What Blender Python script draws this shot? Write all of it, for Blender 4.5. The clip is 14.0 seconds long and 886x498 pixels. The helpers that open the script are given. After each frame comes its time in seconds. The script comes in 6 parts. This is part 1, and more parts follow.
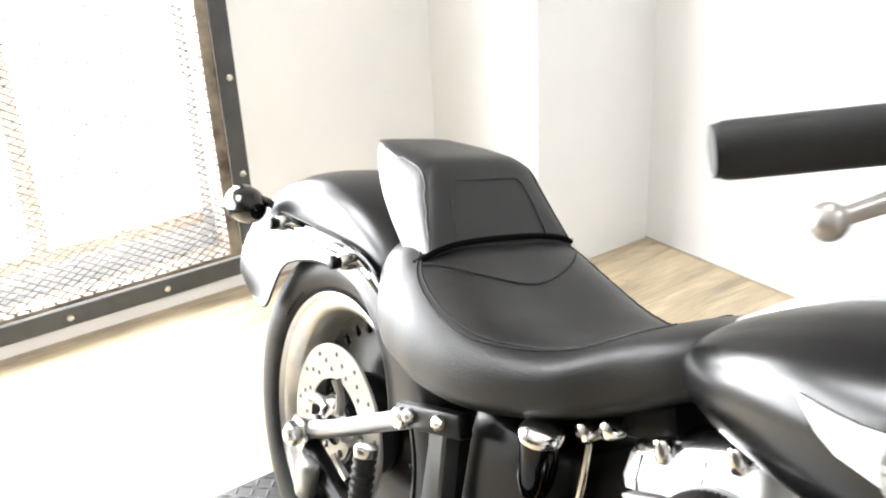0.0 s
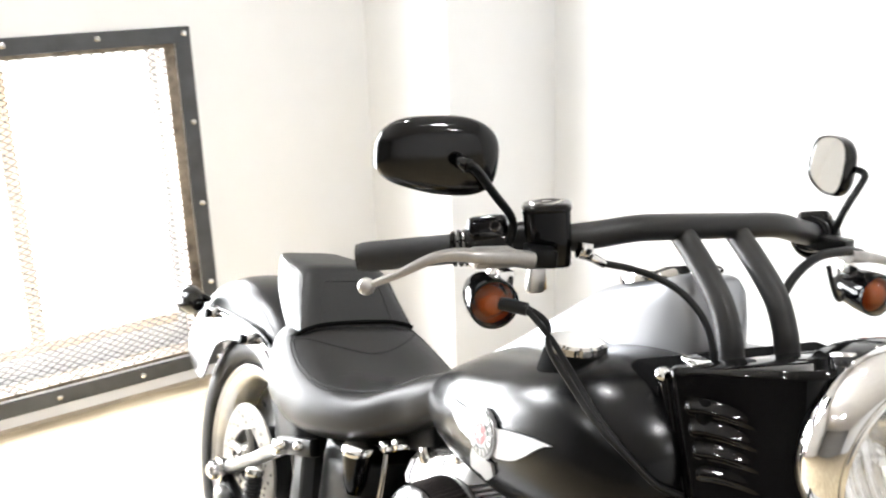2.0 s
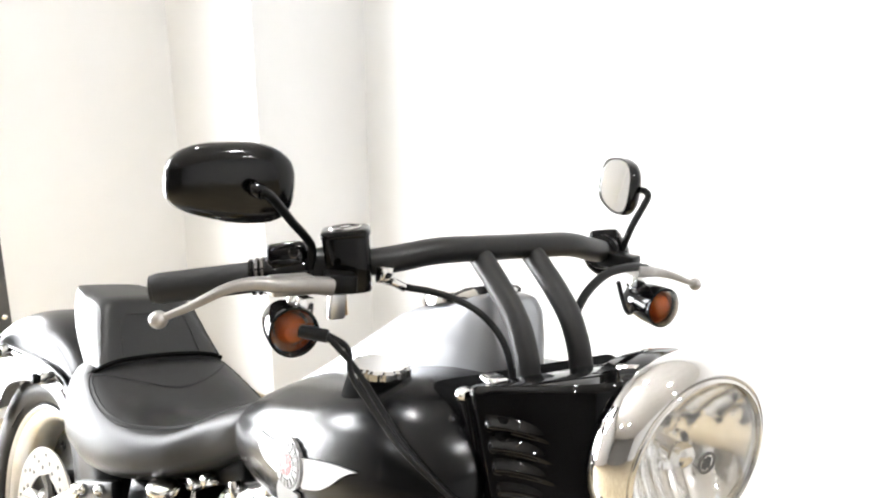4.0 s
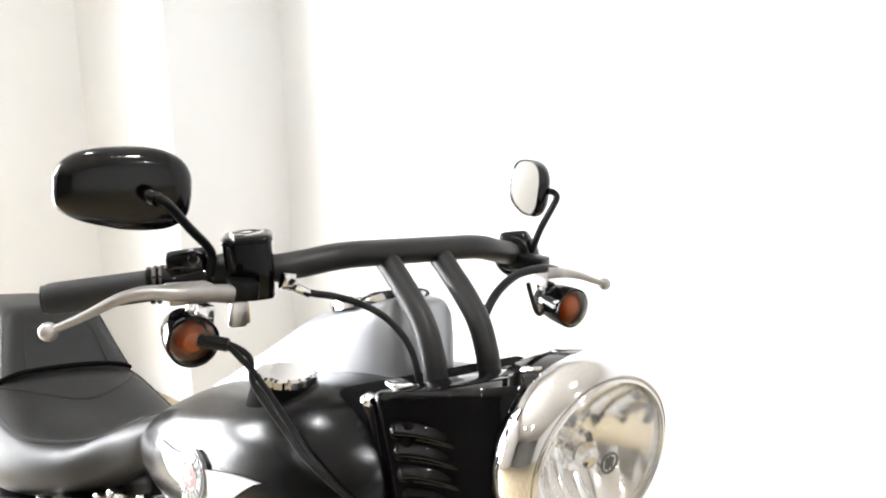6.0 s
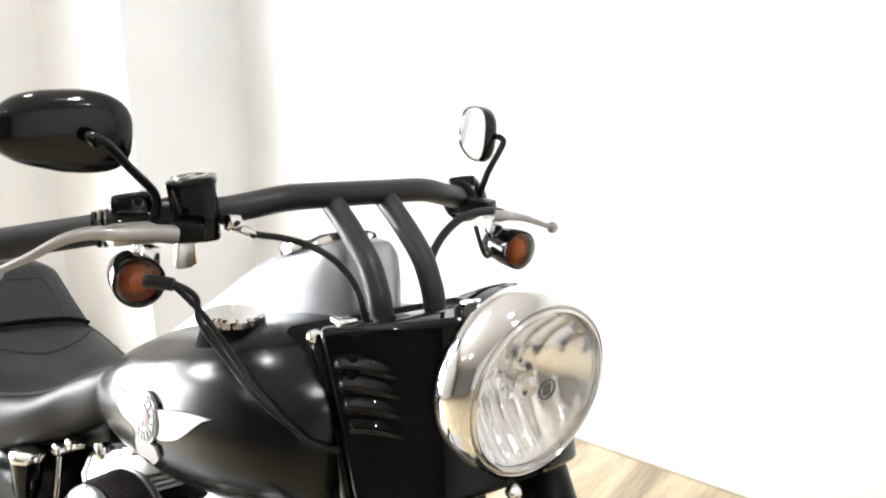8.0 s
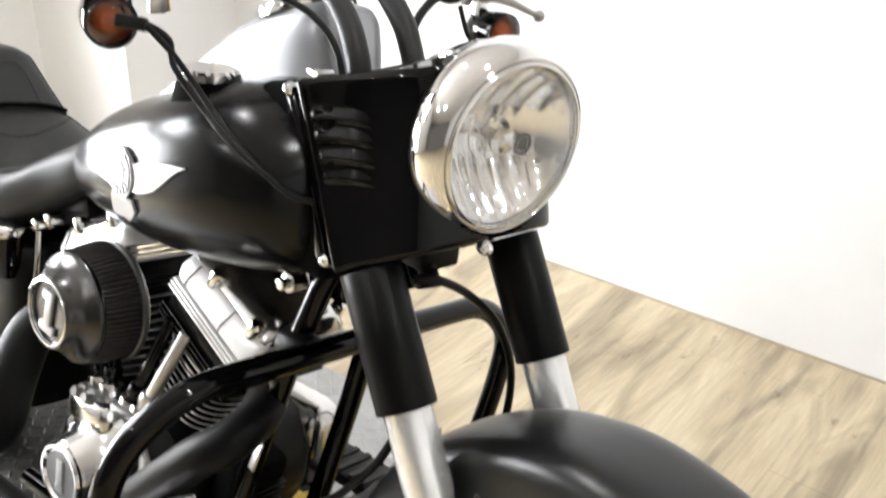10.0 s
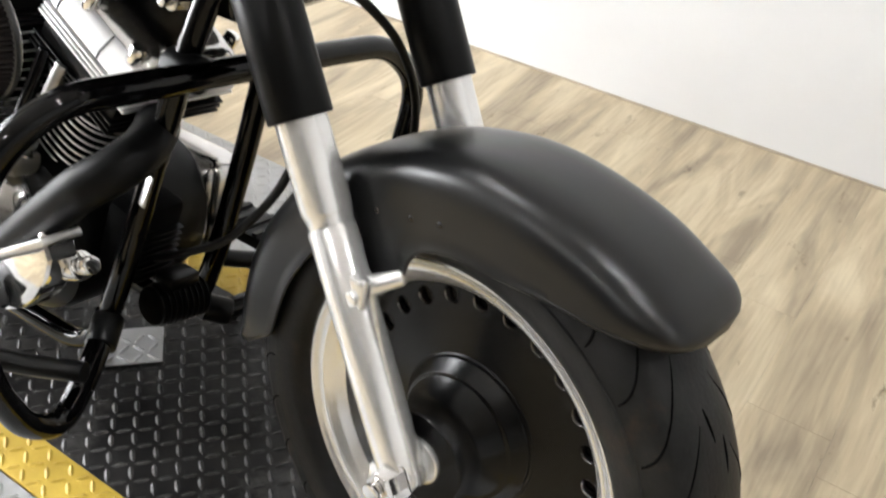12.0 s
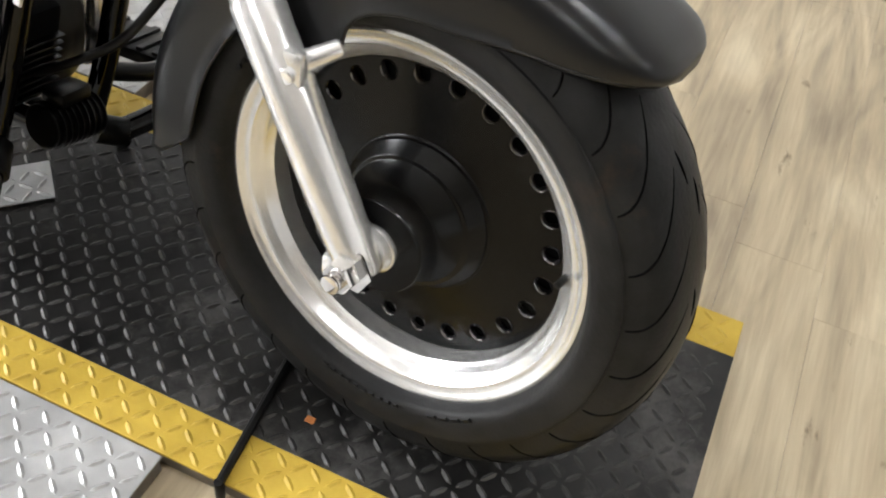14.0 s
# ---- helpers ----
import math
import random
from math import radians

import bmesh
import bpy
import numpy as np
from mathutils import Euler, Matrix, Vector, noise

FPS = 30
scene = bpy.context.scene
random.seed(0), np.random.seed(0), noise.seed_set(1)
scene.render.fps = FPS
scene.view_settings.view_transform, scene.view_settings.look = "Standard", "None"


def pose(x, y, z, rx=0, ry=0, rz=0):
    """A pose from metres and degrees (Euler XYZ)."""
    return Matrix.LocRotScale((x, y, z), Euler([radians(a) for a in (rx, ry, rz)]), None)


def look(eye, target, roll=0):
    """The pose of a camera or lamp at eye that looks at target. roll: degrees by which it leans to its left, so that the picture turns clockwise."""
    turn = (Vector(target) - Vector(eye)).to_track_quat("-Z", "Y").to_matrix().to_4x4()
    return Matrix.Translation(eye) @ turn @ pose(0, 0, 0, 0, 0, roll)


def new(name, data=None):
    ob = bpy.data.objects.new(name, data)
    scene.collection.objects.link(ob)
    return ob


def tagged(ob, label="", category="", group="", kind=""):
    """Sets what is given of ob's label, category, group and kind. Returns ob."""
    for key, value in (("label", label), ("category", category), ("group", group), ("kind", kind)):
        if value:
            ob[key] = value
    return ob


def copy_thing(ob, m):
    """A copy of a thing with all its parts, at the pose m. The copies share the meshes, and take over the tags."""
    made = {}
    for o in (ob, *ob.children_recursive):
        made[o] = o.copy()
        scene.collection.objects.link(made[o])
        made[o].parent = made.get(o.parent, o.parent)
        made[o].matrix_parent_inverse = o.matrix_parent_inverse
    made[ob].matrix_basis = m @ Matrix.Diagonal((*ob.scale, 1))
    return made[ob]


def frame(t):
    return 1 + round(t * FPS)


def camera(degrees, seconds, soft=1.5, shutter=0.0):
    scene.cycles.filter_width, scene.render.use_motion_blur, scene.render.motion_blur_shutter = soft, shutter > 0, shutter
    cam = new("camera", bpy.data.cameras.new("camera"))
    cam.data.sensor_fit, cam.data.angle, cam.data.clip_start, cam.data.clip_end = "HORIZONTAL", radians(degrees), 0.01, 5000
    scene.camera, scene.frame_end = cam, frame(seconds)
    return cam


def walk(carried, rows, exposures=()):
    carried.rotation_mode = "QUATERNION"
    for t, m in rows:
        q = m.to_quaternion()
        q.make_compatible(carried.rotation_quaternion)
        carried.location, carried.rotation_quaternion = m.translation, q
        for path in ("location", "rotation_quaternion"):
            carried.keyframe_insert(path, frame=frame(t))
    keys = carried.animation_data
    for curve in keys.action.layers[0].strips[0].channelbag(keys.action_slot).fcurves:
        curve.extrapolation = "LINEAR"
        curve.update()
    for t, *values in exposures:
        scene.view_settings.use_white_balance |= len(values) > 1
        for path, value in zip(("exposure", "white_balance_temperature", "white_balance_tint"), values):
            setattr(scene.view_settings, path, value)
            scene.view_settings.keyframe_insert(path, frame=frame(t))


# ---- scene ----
# The camera and its path
cam = camera(50.65, 14.0, soft=2.0, shutter=0.5)
PATH = [
    (0.0, 1.241, -0.632, 1.265, 65.783, 2.598, 54.834),
    (0.3, 1.382, -0.687, 1.321, 66.743, 2.297, 55.894),
    (0.5, 1.495, -0.695, 1.336, 67.881, 2.289, 56.664),
    (0.6, 1.551, -0.684, 1.335, 68.683, 2.795, 57.498),
    (1.0, 1.771, -0.636, 1.369, 69.094, 2.226, 60.307),
    (1.5, 1.870, -0.657, 1.404, 72.874, 2.198, 60.198),
    (2.0, 1.853, -0.719, 1.419, 73.089, 1.872, 55.655),
    (2.5, 1.836, -0.737, 1.419, 72.834, 1.136, 50.978),
    (3.0, 1.850, -0.727, 1.418, 73.302, 0.474, 48.746),
    (3.5, 1.862, -0.706, 1.418, 73.669, 0.622, 46.542),
    (4.0, 1.867, -0.696, 1.422, 74.198, 0.415, 44.812),
    (4.2, 1.872, -0.693, 1.424, 74.228, 0.401, 44.446),
    (6.5, 1.883, -0.668, 1.423, 74.111, -0.050, 39.405),
    (7.0, 1.891, -0.670, 1.423, 73.942, 0.028, 38.650),
    (7.2, 1.898, -0.669, 1.419, 73.691, 0.146, 38.492),
    (9.3, 1.959, -0.694, 1.350, 67.800, -0.018, 38.502),
    (9.5, 1.961, -0.697, 1.336, 66.717, -0.550, 38.733),
    (10.0, 1.960, -0.695, 1.293, 63.510, -1.636, 38.447),
    (10.5, 1.964, -0.691, 1.257, 60.640, -2.824, 37.862),
    (11.0, 1.973, -0.684, 1.212, 57.188, -3.212, 36.845),
    (11.5, 1.988, -0.685, 1.181, 55.090, -3.597, 35.642),
    (12.0, 1.993, -0.688, 1.153, 53.220, -3.894, 34.263),
    (12.5, 1.988, -0.686, 1.116, 50.401, -5.054, 33.318),
    (13.0, 1.975, -0.691, 1.073, 46.930, -5.478, 31.330),
    (13.5, 1.953, -0.706, 1.042, 45.447, -5.849, 28.045),
    (14.0, 1.922, -0.728, 1.049, 44.526, -5.047, 24.311),
]
walk(cam, [(t, pose(*row)) for t, *row in PATH],
     exposures=[(0.0, 0.2), (1.0, 0.22), (4.0, 0.24), (7.0, 0.2), (9.3, 0.08), (10.5, -0.08), (12.0, -0.20), (14.0, -0.24)])

# ---- light ----
world = bpy.data.worlds.new("sky")
scene.world = world
world.use_nodes = True
wn = world.node_tree.nodes
sky = wn.new("ShaderNodeTexSky")
sky.sky_type, sky.sun_disc = "NISHITA", False
sky.sun_elevation, sky.sun_rotation = radians(40), radians(250)
world.node_tree.links.new(sky.outputs[0], wn["Background"].inputs[0])
wn["Background"].inputs[1].default_value = 0.15


def lamp_area(name, where, target, sx, sy, watts, colour):
    d = bpy.data.lights.new(name, "AREA")
    d.shape, d.size, d.size_y, d.energy, d.color = "RECTANGLE", sx, sy, watts, colour
    ob = new(name, d)
    ob.matrix_world = look(where, target)
    return ob


# daylight that comes in by the window's opening, and the workshop's ceiling lights
lamp_area("window_daylight", (-1.50, -0.75, 0.70), (1.0, -0.55, 0.45), 2.0, 1.05, 290, (0.95, 0.97, 1.0))
lamp_area("upper_window_daylight", (-1.50, -1.20, 1.98), (1.0, -1.10, 1.60), 1.1, 0.85, 110, (0.95, 0.97, 1.0))


# ---- materials ----
def mat(name, col, rough=0.5, metal=0.0, vary=0.0, scale=8.0, bump=0.0, bscale=120.0, coat=0.0, rvary=0.0, spec=0.5, col2=None, stretch=None, wear=None):
    m = bpy.data.materials.new(name)
    m.use_nodes = True
    nt = m.node_tree
    b = nt.nodes["Principled BSDF"]
    b.inputs["Base Color"].default_value = (*col, 1)
    b.inputs["Roughness"].default_value = rough
    b.inputs["Metallic"].default_value = metal
    b.inputs["Coat Weight"].default_value = coat
    b.inputs["Coat Roughness"].default_value = 0.04
    b.inputs["Specular IOR Level"].default_value = spec
    tc = nt.nodes.new("ShaderNodeTexCoord")
    src = tc.outputs["Object"]
    if stretch:
        mp = nt.nodes.new("ShaderNodeMapping")
        mp.inputs["Scale"].default_value = stretch
        nt.links.new(src, mp.inputs[0])
        src = mp.outputs[0]
    if vary or rvary or col2:
        n = nt.nodes.new("ShaderNodeTexNoise")
        n.inputs["Scale"].default_value = scale
        n.inputs["Detail"].default_value = 8
        n.inputs["Roughness"].default_value = 0.62
        nt.links.new(src, n.inputs[0])
        if vary or col2:
            r = nt.nodes.new("ShaderNodeValToRGB")
            a = col2 or tuple(c * (1 + vary) for c in col)
            r.color_ramp.elements[0].position, r.color_ramp.elements[1].position = 0.32, 0.7
            r.color_ramp.elements[0].color = (*[c * (1 - vary) for c in col], 1)
            r.color_ramp.elements[1].color = (*a, 1)
            nt.links.new(n.outputs["Fac"], r.inputs[0])
            nt.links.new(r.outputs[0], b.inputs["Base Color"])
        if rvary:
            mr = nt.nodes.new("ShaderNodeMapRange")
            mr.inputs["To Min"].default_value, mr.inputs["To Max"].default_value = max(0.02, rough - rvary), rough + rvary
            nt.links.new(n.outputs["Fac"], mr.inputs["Value"])
            nt.links.new(mr.outputs[0], b.inputs["Roughness"])
    if wear:
        # scuffs or dust at a larger scale: (noise scale, colour, from, to)
        n3, r3, mx = (nt.nodes.new("ShaderNode" + k) for k in ("TexNoise", "ValToRGB", "MixRGB"))
        n3.inputs["Scale"].default_value, n3.inputs["Detail"].default_value, n3.inputs["Roughness"].default_value = wear[0], 10, 0.72
        nt.links.new(src, n3.inputs[0])
        r3.color_ramp.elements[0].position, r3.color_ramp.elements[1].position = wear[2], wear[3]
        nt.links.new(n3.outputs["Fac"], r3.inputs[0])
        nt.links.new(r3.outputs[0], mx.inputs[0])
        old = b.inputs["Base Color"].links
        if old:
            nt.links.new(old[0].from_socket, mx.inputs[1])
        else:
            mx.inputs[1].default_value = (*col, 1)
        mx.inputs[2].default_value = (*wear[1], 1)
        nt.links.new(mx.outputs[0], b.inputs["Base Color"])
    if bump:
        n2 = nt.nodes.new("ShaderNodeTexNoise")
        n2.inputs["Scale"].default_value = bscale
        n2.inputs["Detail"].default_value = 5
        nt.links.new(src, n2.inputs[0])
        bp = nt.nodes.new("ShaderNodeBump")
        bp.inputs["Strength"].default_value = bump
        bp.inputs["Distance"].default_value = 0.002
        nt.links.new(n2.outputs["Fac"], bp.inputs["Height"])
        nt.links.new(bp.outputs[0], b.inputs["Normal"])
    return m


def glow(name, col, strength):
    m = bpy.data.materials.new(name)
    m.use_nodes = True
    b = m.node_tree.nodes["Principled BSDF"]
    b.inputs["Base Color"].default_value = (*col, 1)
    b.inputs["Emission Color"].default_value = (*col, 1)
    b.inputs["Emission Strength"].default_value = strength
    return m


def glass(name, col=(1, 1, 1), rough=0.0, ior=1.5):
    m = mat(name, col, rough, spec=0.5)
    b = m.node_tree.nodes["Principled BSDF"]
    b.inputs["Transmission Weight"].default_value = 1.0
    b.inputs["IOR"].default_value = ior
    return m


def thin_glass(name, tint):
    """A pane: clear or tinted, with a mirror sheen that grows towards the edge."""
    m = bpy.data.materials.new(name)
    m.use_nodes = True
    nt = m.node_tree
    out = nt.nodes["Material Output"]
    nt.nodes.remove(nt.nodes["Principled BSDF"])
    tr, gl, mx, lw, pw, ma = (nt.nodes.new("ShaderNode" + k) for k in ("BsdfTransparent", "BsdfGlossy", "MixShader", "LayerWeight", "Math", "Math"))
    tr.inputs["Color"].default_value = (*tint, 1)
    gl.inputs["Roughness"].default_value = 0.02
    lw.inputs["Blend"].default_value = 0.5
    pw.operation, pw.inputs[1].default_value = "POWER", 4.0
    ma.operation, ma.inputs[1].default_value, ma.inputs[2].default_value = "MULTIPLY_ADD", 0.8, 0.035
    nt.links.new(lw.outputs["Facing"], pw.inputs[0])
    nt.links.new(pw.outputs[0], ma.inputs[0])
    nt.links.new(ma.outputs[0], mx.inputs[0])
    nt.links.new(tr.outputs[0], mx.inputs[1])
    nt.links.new(gl.outputs[0], mx.inputs[2])
    nt.links.new(mx.outputs[0], out.inputs["Surface"])
    return m


WALL = mat("wall_paint", (0.765, 0.77, 0.775), 0.65, vary=0.02, scale=3, bump=0.15, bscale=60)
CEIL = mat("ceiling_paint", (0.62, 0.61, 0.60), 0.8, vary=0.05, scale=3)
DARKWALL = mat("dark_reflection_wall", (0.20, 0.193, 0.185), 0.7, vary=0.1, scale=3)
BLACKMATTE = mat("matte_black_paint", (0.0022, 0.0022, 0.0024), 0.23, vary=0.12, scale=30, rvary=0.02, bump=0.02, bscale=900, spec=0.24)
BLACKFENDER = mat("satin_black_fender_paint", (0.0035, 0.0035, 0.0037), 0.31, vary=0.1, scale=20, rvary=0.03, bump=0.03, bscale=900, spec=0.40)
SILVERPAINT = mat("satin_silver_paint", (0.40, 0.41, 0.43), 0.34, metal=0.55, vary=0.03, scale=10, rvary=0.05)
BLACKGLOSS = mat("gloss_black_paint", (0.0016, 0.0015, 0.0016), 0.04, vary=0.2, scale=15, spec=0.26)
BLACKSATIN = mat("satin_black_metal", (0.0018, 0.0018, 0.0018), 0.34, vary=0.2, scale=25, rvary=0.08, bump=0.03, bscale=300, spec=0.15)
BARBLACK = mat("textured_black_bar", (0.008, 0.0077, 0.0075), 0.42, vary=0.2, scale=40, rvary=0.06, bump=0.05, bscale=700, spec=0.35)
CHROME = mat("chrome", (0.80, 0.79, 0.78), 0.07, metal=1.0, rvary=0.04, scale=20)
CHROMEWORN = mat("chrome_worn", (0.66, 0.65, 0.63), 0.2, metal=1.0, vary=0.12, scale=30, rvary=0.08)
ALU = mat("polished_aluminium", (0.93, 0.93, 0.925), 0.23, metal=0.75, vary=0.008, scale=5, rvary=0.008)
ALUBRUSH = mat("brushed_aluminium", (0.60, 0.59, 0.58), 0.33, metal=1.0, vary=0.1, scale=20, rvary=0.1, bump=0.04, bscale=400)
CASE = mat("grey_silver_case_paint", (0.26, 0.26, 0.255), 0.36, metal=0.75, vary=0.1, scale=12, rvary=0.06, bump=0.05, bscale=400)
RUBBER = mat("tyre_rubber", (0.008, 0.008, 0.0084), 0.46, vary=0.3, scale=14, bump=0.2, bscale=200, col2=(0.018, 0.0178, 0.0175), spec=0.2, wear=(6.0, (0.050, 0.030, 0.016), 0.60, 0.86))
DISCBLACK = mat("satin_black_disc", (0.0034, 0.0032, 0.0030), 0.25, vary=0.15, scale=25, rvary=0.04, bump=0.02, bscale=500, spec=0.19)
HUBBLACK = mat("satin_black_hub", (0.0015, 0.0015, 0.0016), 0.24, vary=0.15, scale=25, rvary=0.05, spec=0.24)
SHELL = mat("satin_black_mirror_shell", (0.002, 0.002, 0.002), 0.11, vary=0.1, scale=20, spec=0.40)
SIDEMARK = mat("moulded_rubber_marks", (0.017, 0.017, 0.017), 0.6, spec=0.2)
LEVERALU = mat("dull_lever_aluminium", (0.35, 0.335, 0.32), 0.38, metal=0.85, vary=0.15, scale=25, rvary=0.08)
DISCSTEEL = mat("worn_disc_steel", (0.24, 0.23, 0.215), 0.36, metal=0.9, vary=0.1, scale=18, rvary=0.08)
GRIPRUB = mat("grip_rubber", (0.011, 0.011, 0.0113), 0.6, vary=0.15, scale=30, bump=0.15, bscale=500, spec=0.4)
LEATHER = mat("seat_leather", (0.0075, 0.0073, 0.0073), 0.40, vary=0.12, scale=12, rvary=0.05, bump=0.35, bscale=420, spec=0.42)
LEATHER2 = mat("seat_leather_side", (0.009, 0.009, 0.009), 0.40, vary=0.12, scale=12, rvary=0.05, bump=0.3, bscale=420, spec=0.36)
STITCH = mat("stitching", (0.012, 0.012, 0.012), 0.7)
HOSE = mat("cable_rubber", (0.005, 0.005, 0.005), 0.42, vary=0.2, scale=40, spec=0.22)
AMBERBULB = mat("amber_reflector", (0.42, 0.085, 0.008), 0.10, metal=0.0, vary=0.2, scale=60)
LENS = thin_glass("clear_lens_glass", (1.0, 1.0, 1.0))
REFLECT = mat("lamp_reflector", (0.95, 0.95, 0.95), 0.17, metal=1.0)
MIRROR = mat("mirror_glass", (0.9, 0.9, 0.9), 0.0, metal=1.0)
DECK = mat("worn_black_tread_plate", (0.007, 0.0066, 0.0064), 0.36, metal=0.2, vary=0.5, scale=9, rvary=0.12, bump=0.12, bscale=160, col2=(0.030, 0.029, 0.028), spec=0.4, wear=(4.2, (0.125, 0.120, 0.115), 0.52, 0.74))
DECKLUG = mat("worn_lug_tops", (0.014, 0.0135, 0.013), 0.46, metal=0.15, vary=0.5, scale=6, rvary=0.08, col2=(0.060, 0.058, 0.056), spec=0.36)
DECKEDGE = mat("worn_plate_edge", (0.16, 0.14, 0.12), 0.5, metal=0.5, vary=0.4, scale=20)
YELLOW = mat("yellow_safety_paint", (0.55, 0.365, 0.035), 0.58, vary=0.18, scale=10, bump=0.12, bscale=150, col2=(0.62, 0.43, 0.055), wear=(6.0, (0.16, 0.12, 0.05), 0.62, 0.74))
TREADALU = mat("aluminium_tread_plate", (0.40, 0.40, 0.395), 0.48, metal=0.35, vary=0.15, scale=14, rvary=0.08)
STEELFRAME = mat("grey_steel_strip", (0.075, 0.078, 0.082), 0.48, metal=0.5, vary=0.2, scale=10, rvary=0.1)
RUST = mat("rusty_jamb", (0.13, 0.10, 0.075), 0.75, vary=0.5, scale=11, bump=0.3, bscale=80, col2=(0.34, 0.29, 0.23))
FLAKE = mat("orange_rust", (0.42, 0.15, 0.04), 0.8, vary=0.3, scale=90)
MESHSTEEL = mat("expanded_steel", (0.065, 0.062, 0.06), 0.6, metal=0.15, vary=0.3, scale=30)
TIMBER = mat("orange_timber", (0.80, 0.66, 0.51), 0.6, vary=0.2, scale=6, stretch=(1, 8, 1))
SKIRT = mat("dull_skirting", (0.42, 0.36, 0.28), 0.7, vary=0.25, scale=6)
BADGE = mat("brushed_badge", (0.33, 0.328, 0.325), 0.42, metal=0.5, vary=0.06, scale=40, rvary=0.06)
BADGEDARK = mat("badge_dark_enamel", (0.10, 0.10, 0.10), 0.35)
BADGERED = mat("badge_red_enamel", (0.30, 0.05, 0.05), 0.35)
FILTER = mat("filter_gauze", (0.050, 0.044, 0.043), 0.75, vary=0.2, scale=60, spec=0.3)
PIPE = mat("black_exhaust_coating", (0.004, 0.004, 0.004), 0.46, vary=0.25, scale=14, rvary=0.06, bump=0.08, bscale=300, spec=0.12)
BRASS = mat("brass", (0.55, 0.36, 0.14), 0.35, metal=1.0, vary=0.15, scale=40)
CHROMEBLACK = mat("dark_chrome", (0.16, 0.155, 0.15), 0.12, metal=1.0, rvary=0.04, scale=20)
SMOKE = thin_glass("smoked_lens", (0.86, 0.78, 0.70))
FINEDGE = mat("machined_fin_edges", (0.72, 0.72, 0.72), 0.28, metal=0.9, vary=0.3, scale=30)
SILVERCASE = mat("satin_silver_rocker", (0.80, 0.80, 0.80), 0.38, metal=0.5, vary=0.06, scale=12, rvary=0.06)
CASESHINE = mat("polished_case", (0.62, 0.61, 0.60), 0.17, metal=1.0, vary=0.1, scale=14, rvary=0.06)
CAPDARK = mat("dark_polished_cap", (0.085, 0.083, 0.082), 0.25, metal=1.0, vary=0.1, scale=20, rvary=0.05)
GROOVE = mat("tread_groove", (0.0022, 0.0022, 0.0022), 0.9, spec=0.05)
BACKGLOW = glow("bright_outdoors", (1.0, 1.0, 1.0), 3.0)
LAMPGLOW = glow("lamp_face", (0.985, 0.99, 1.0), 470.0)


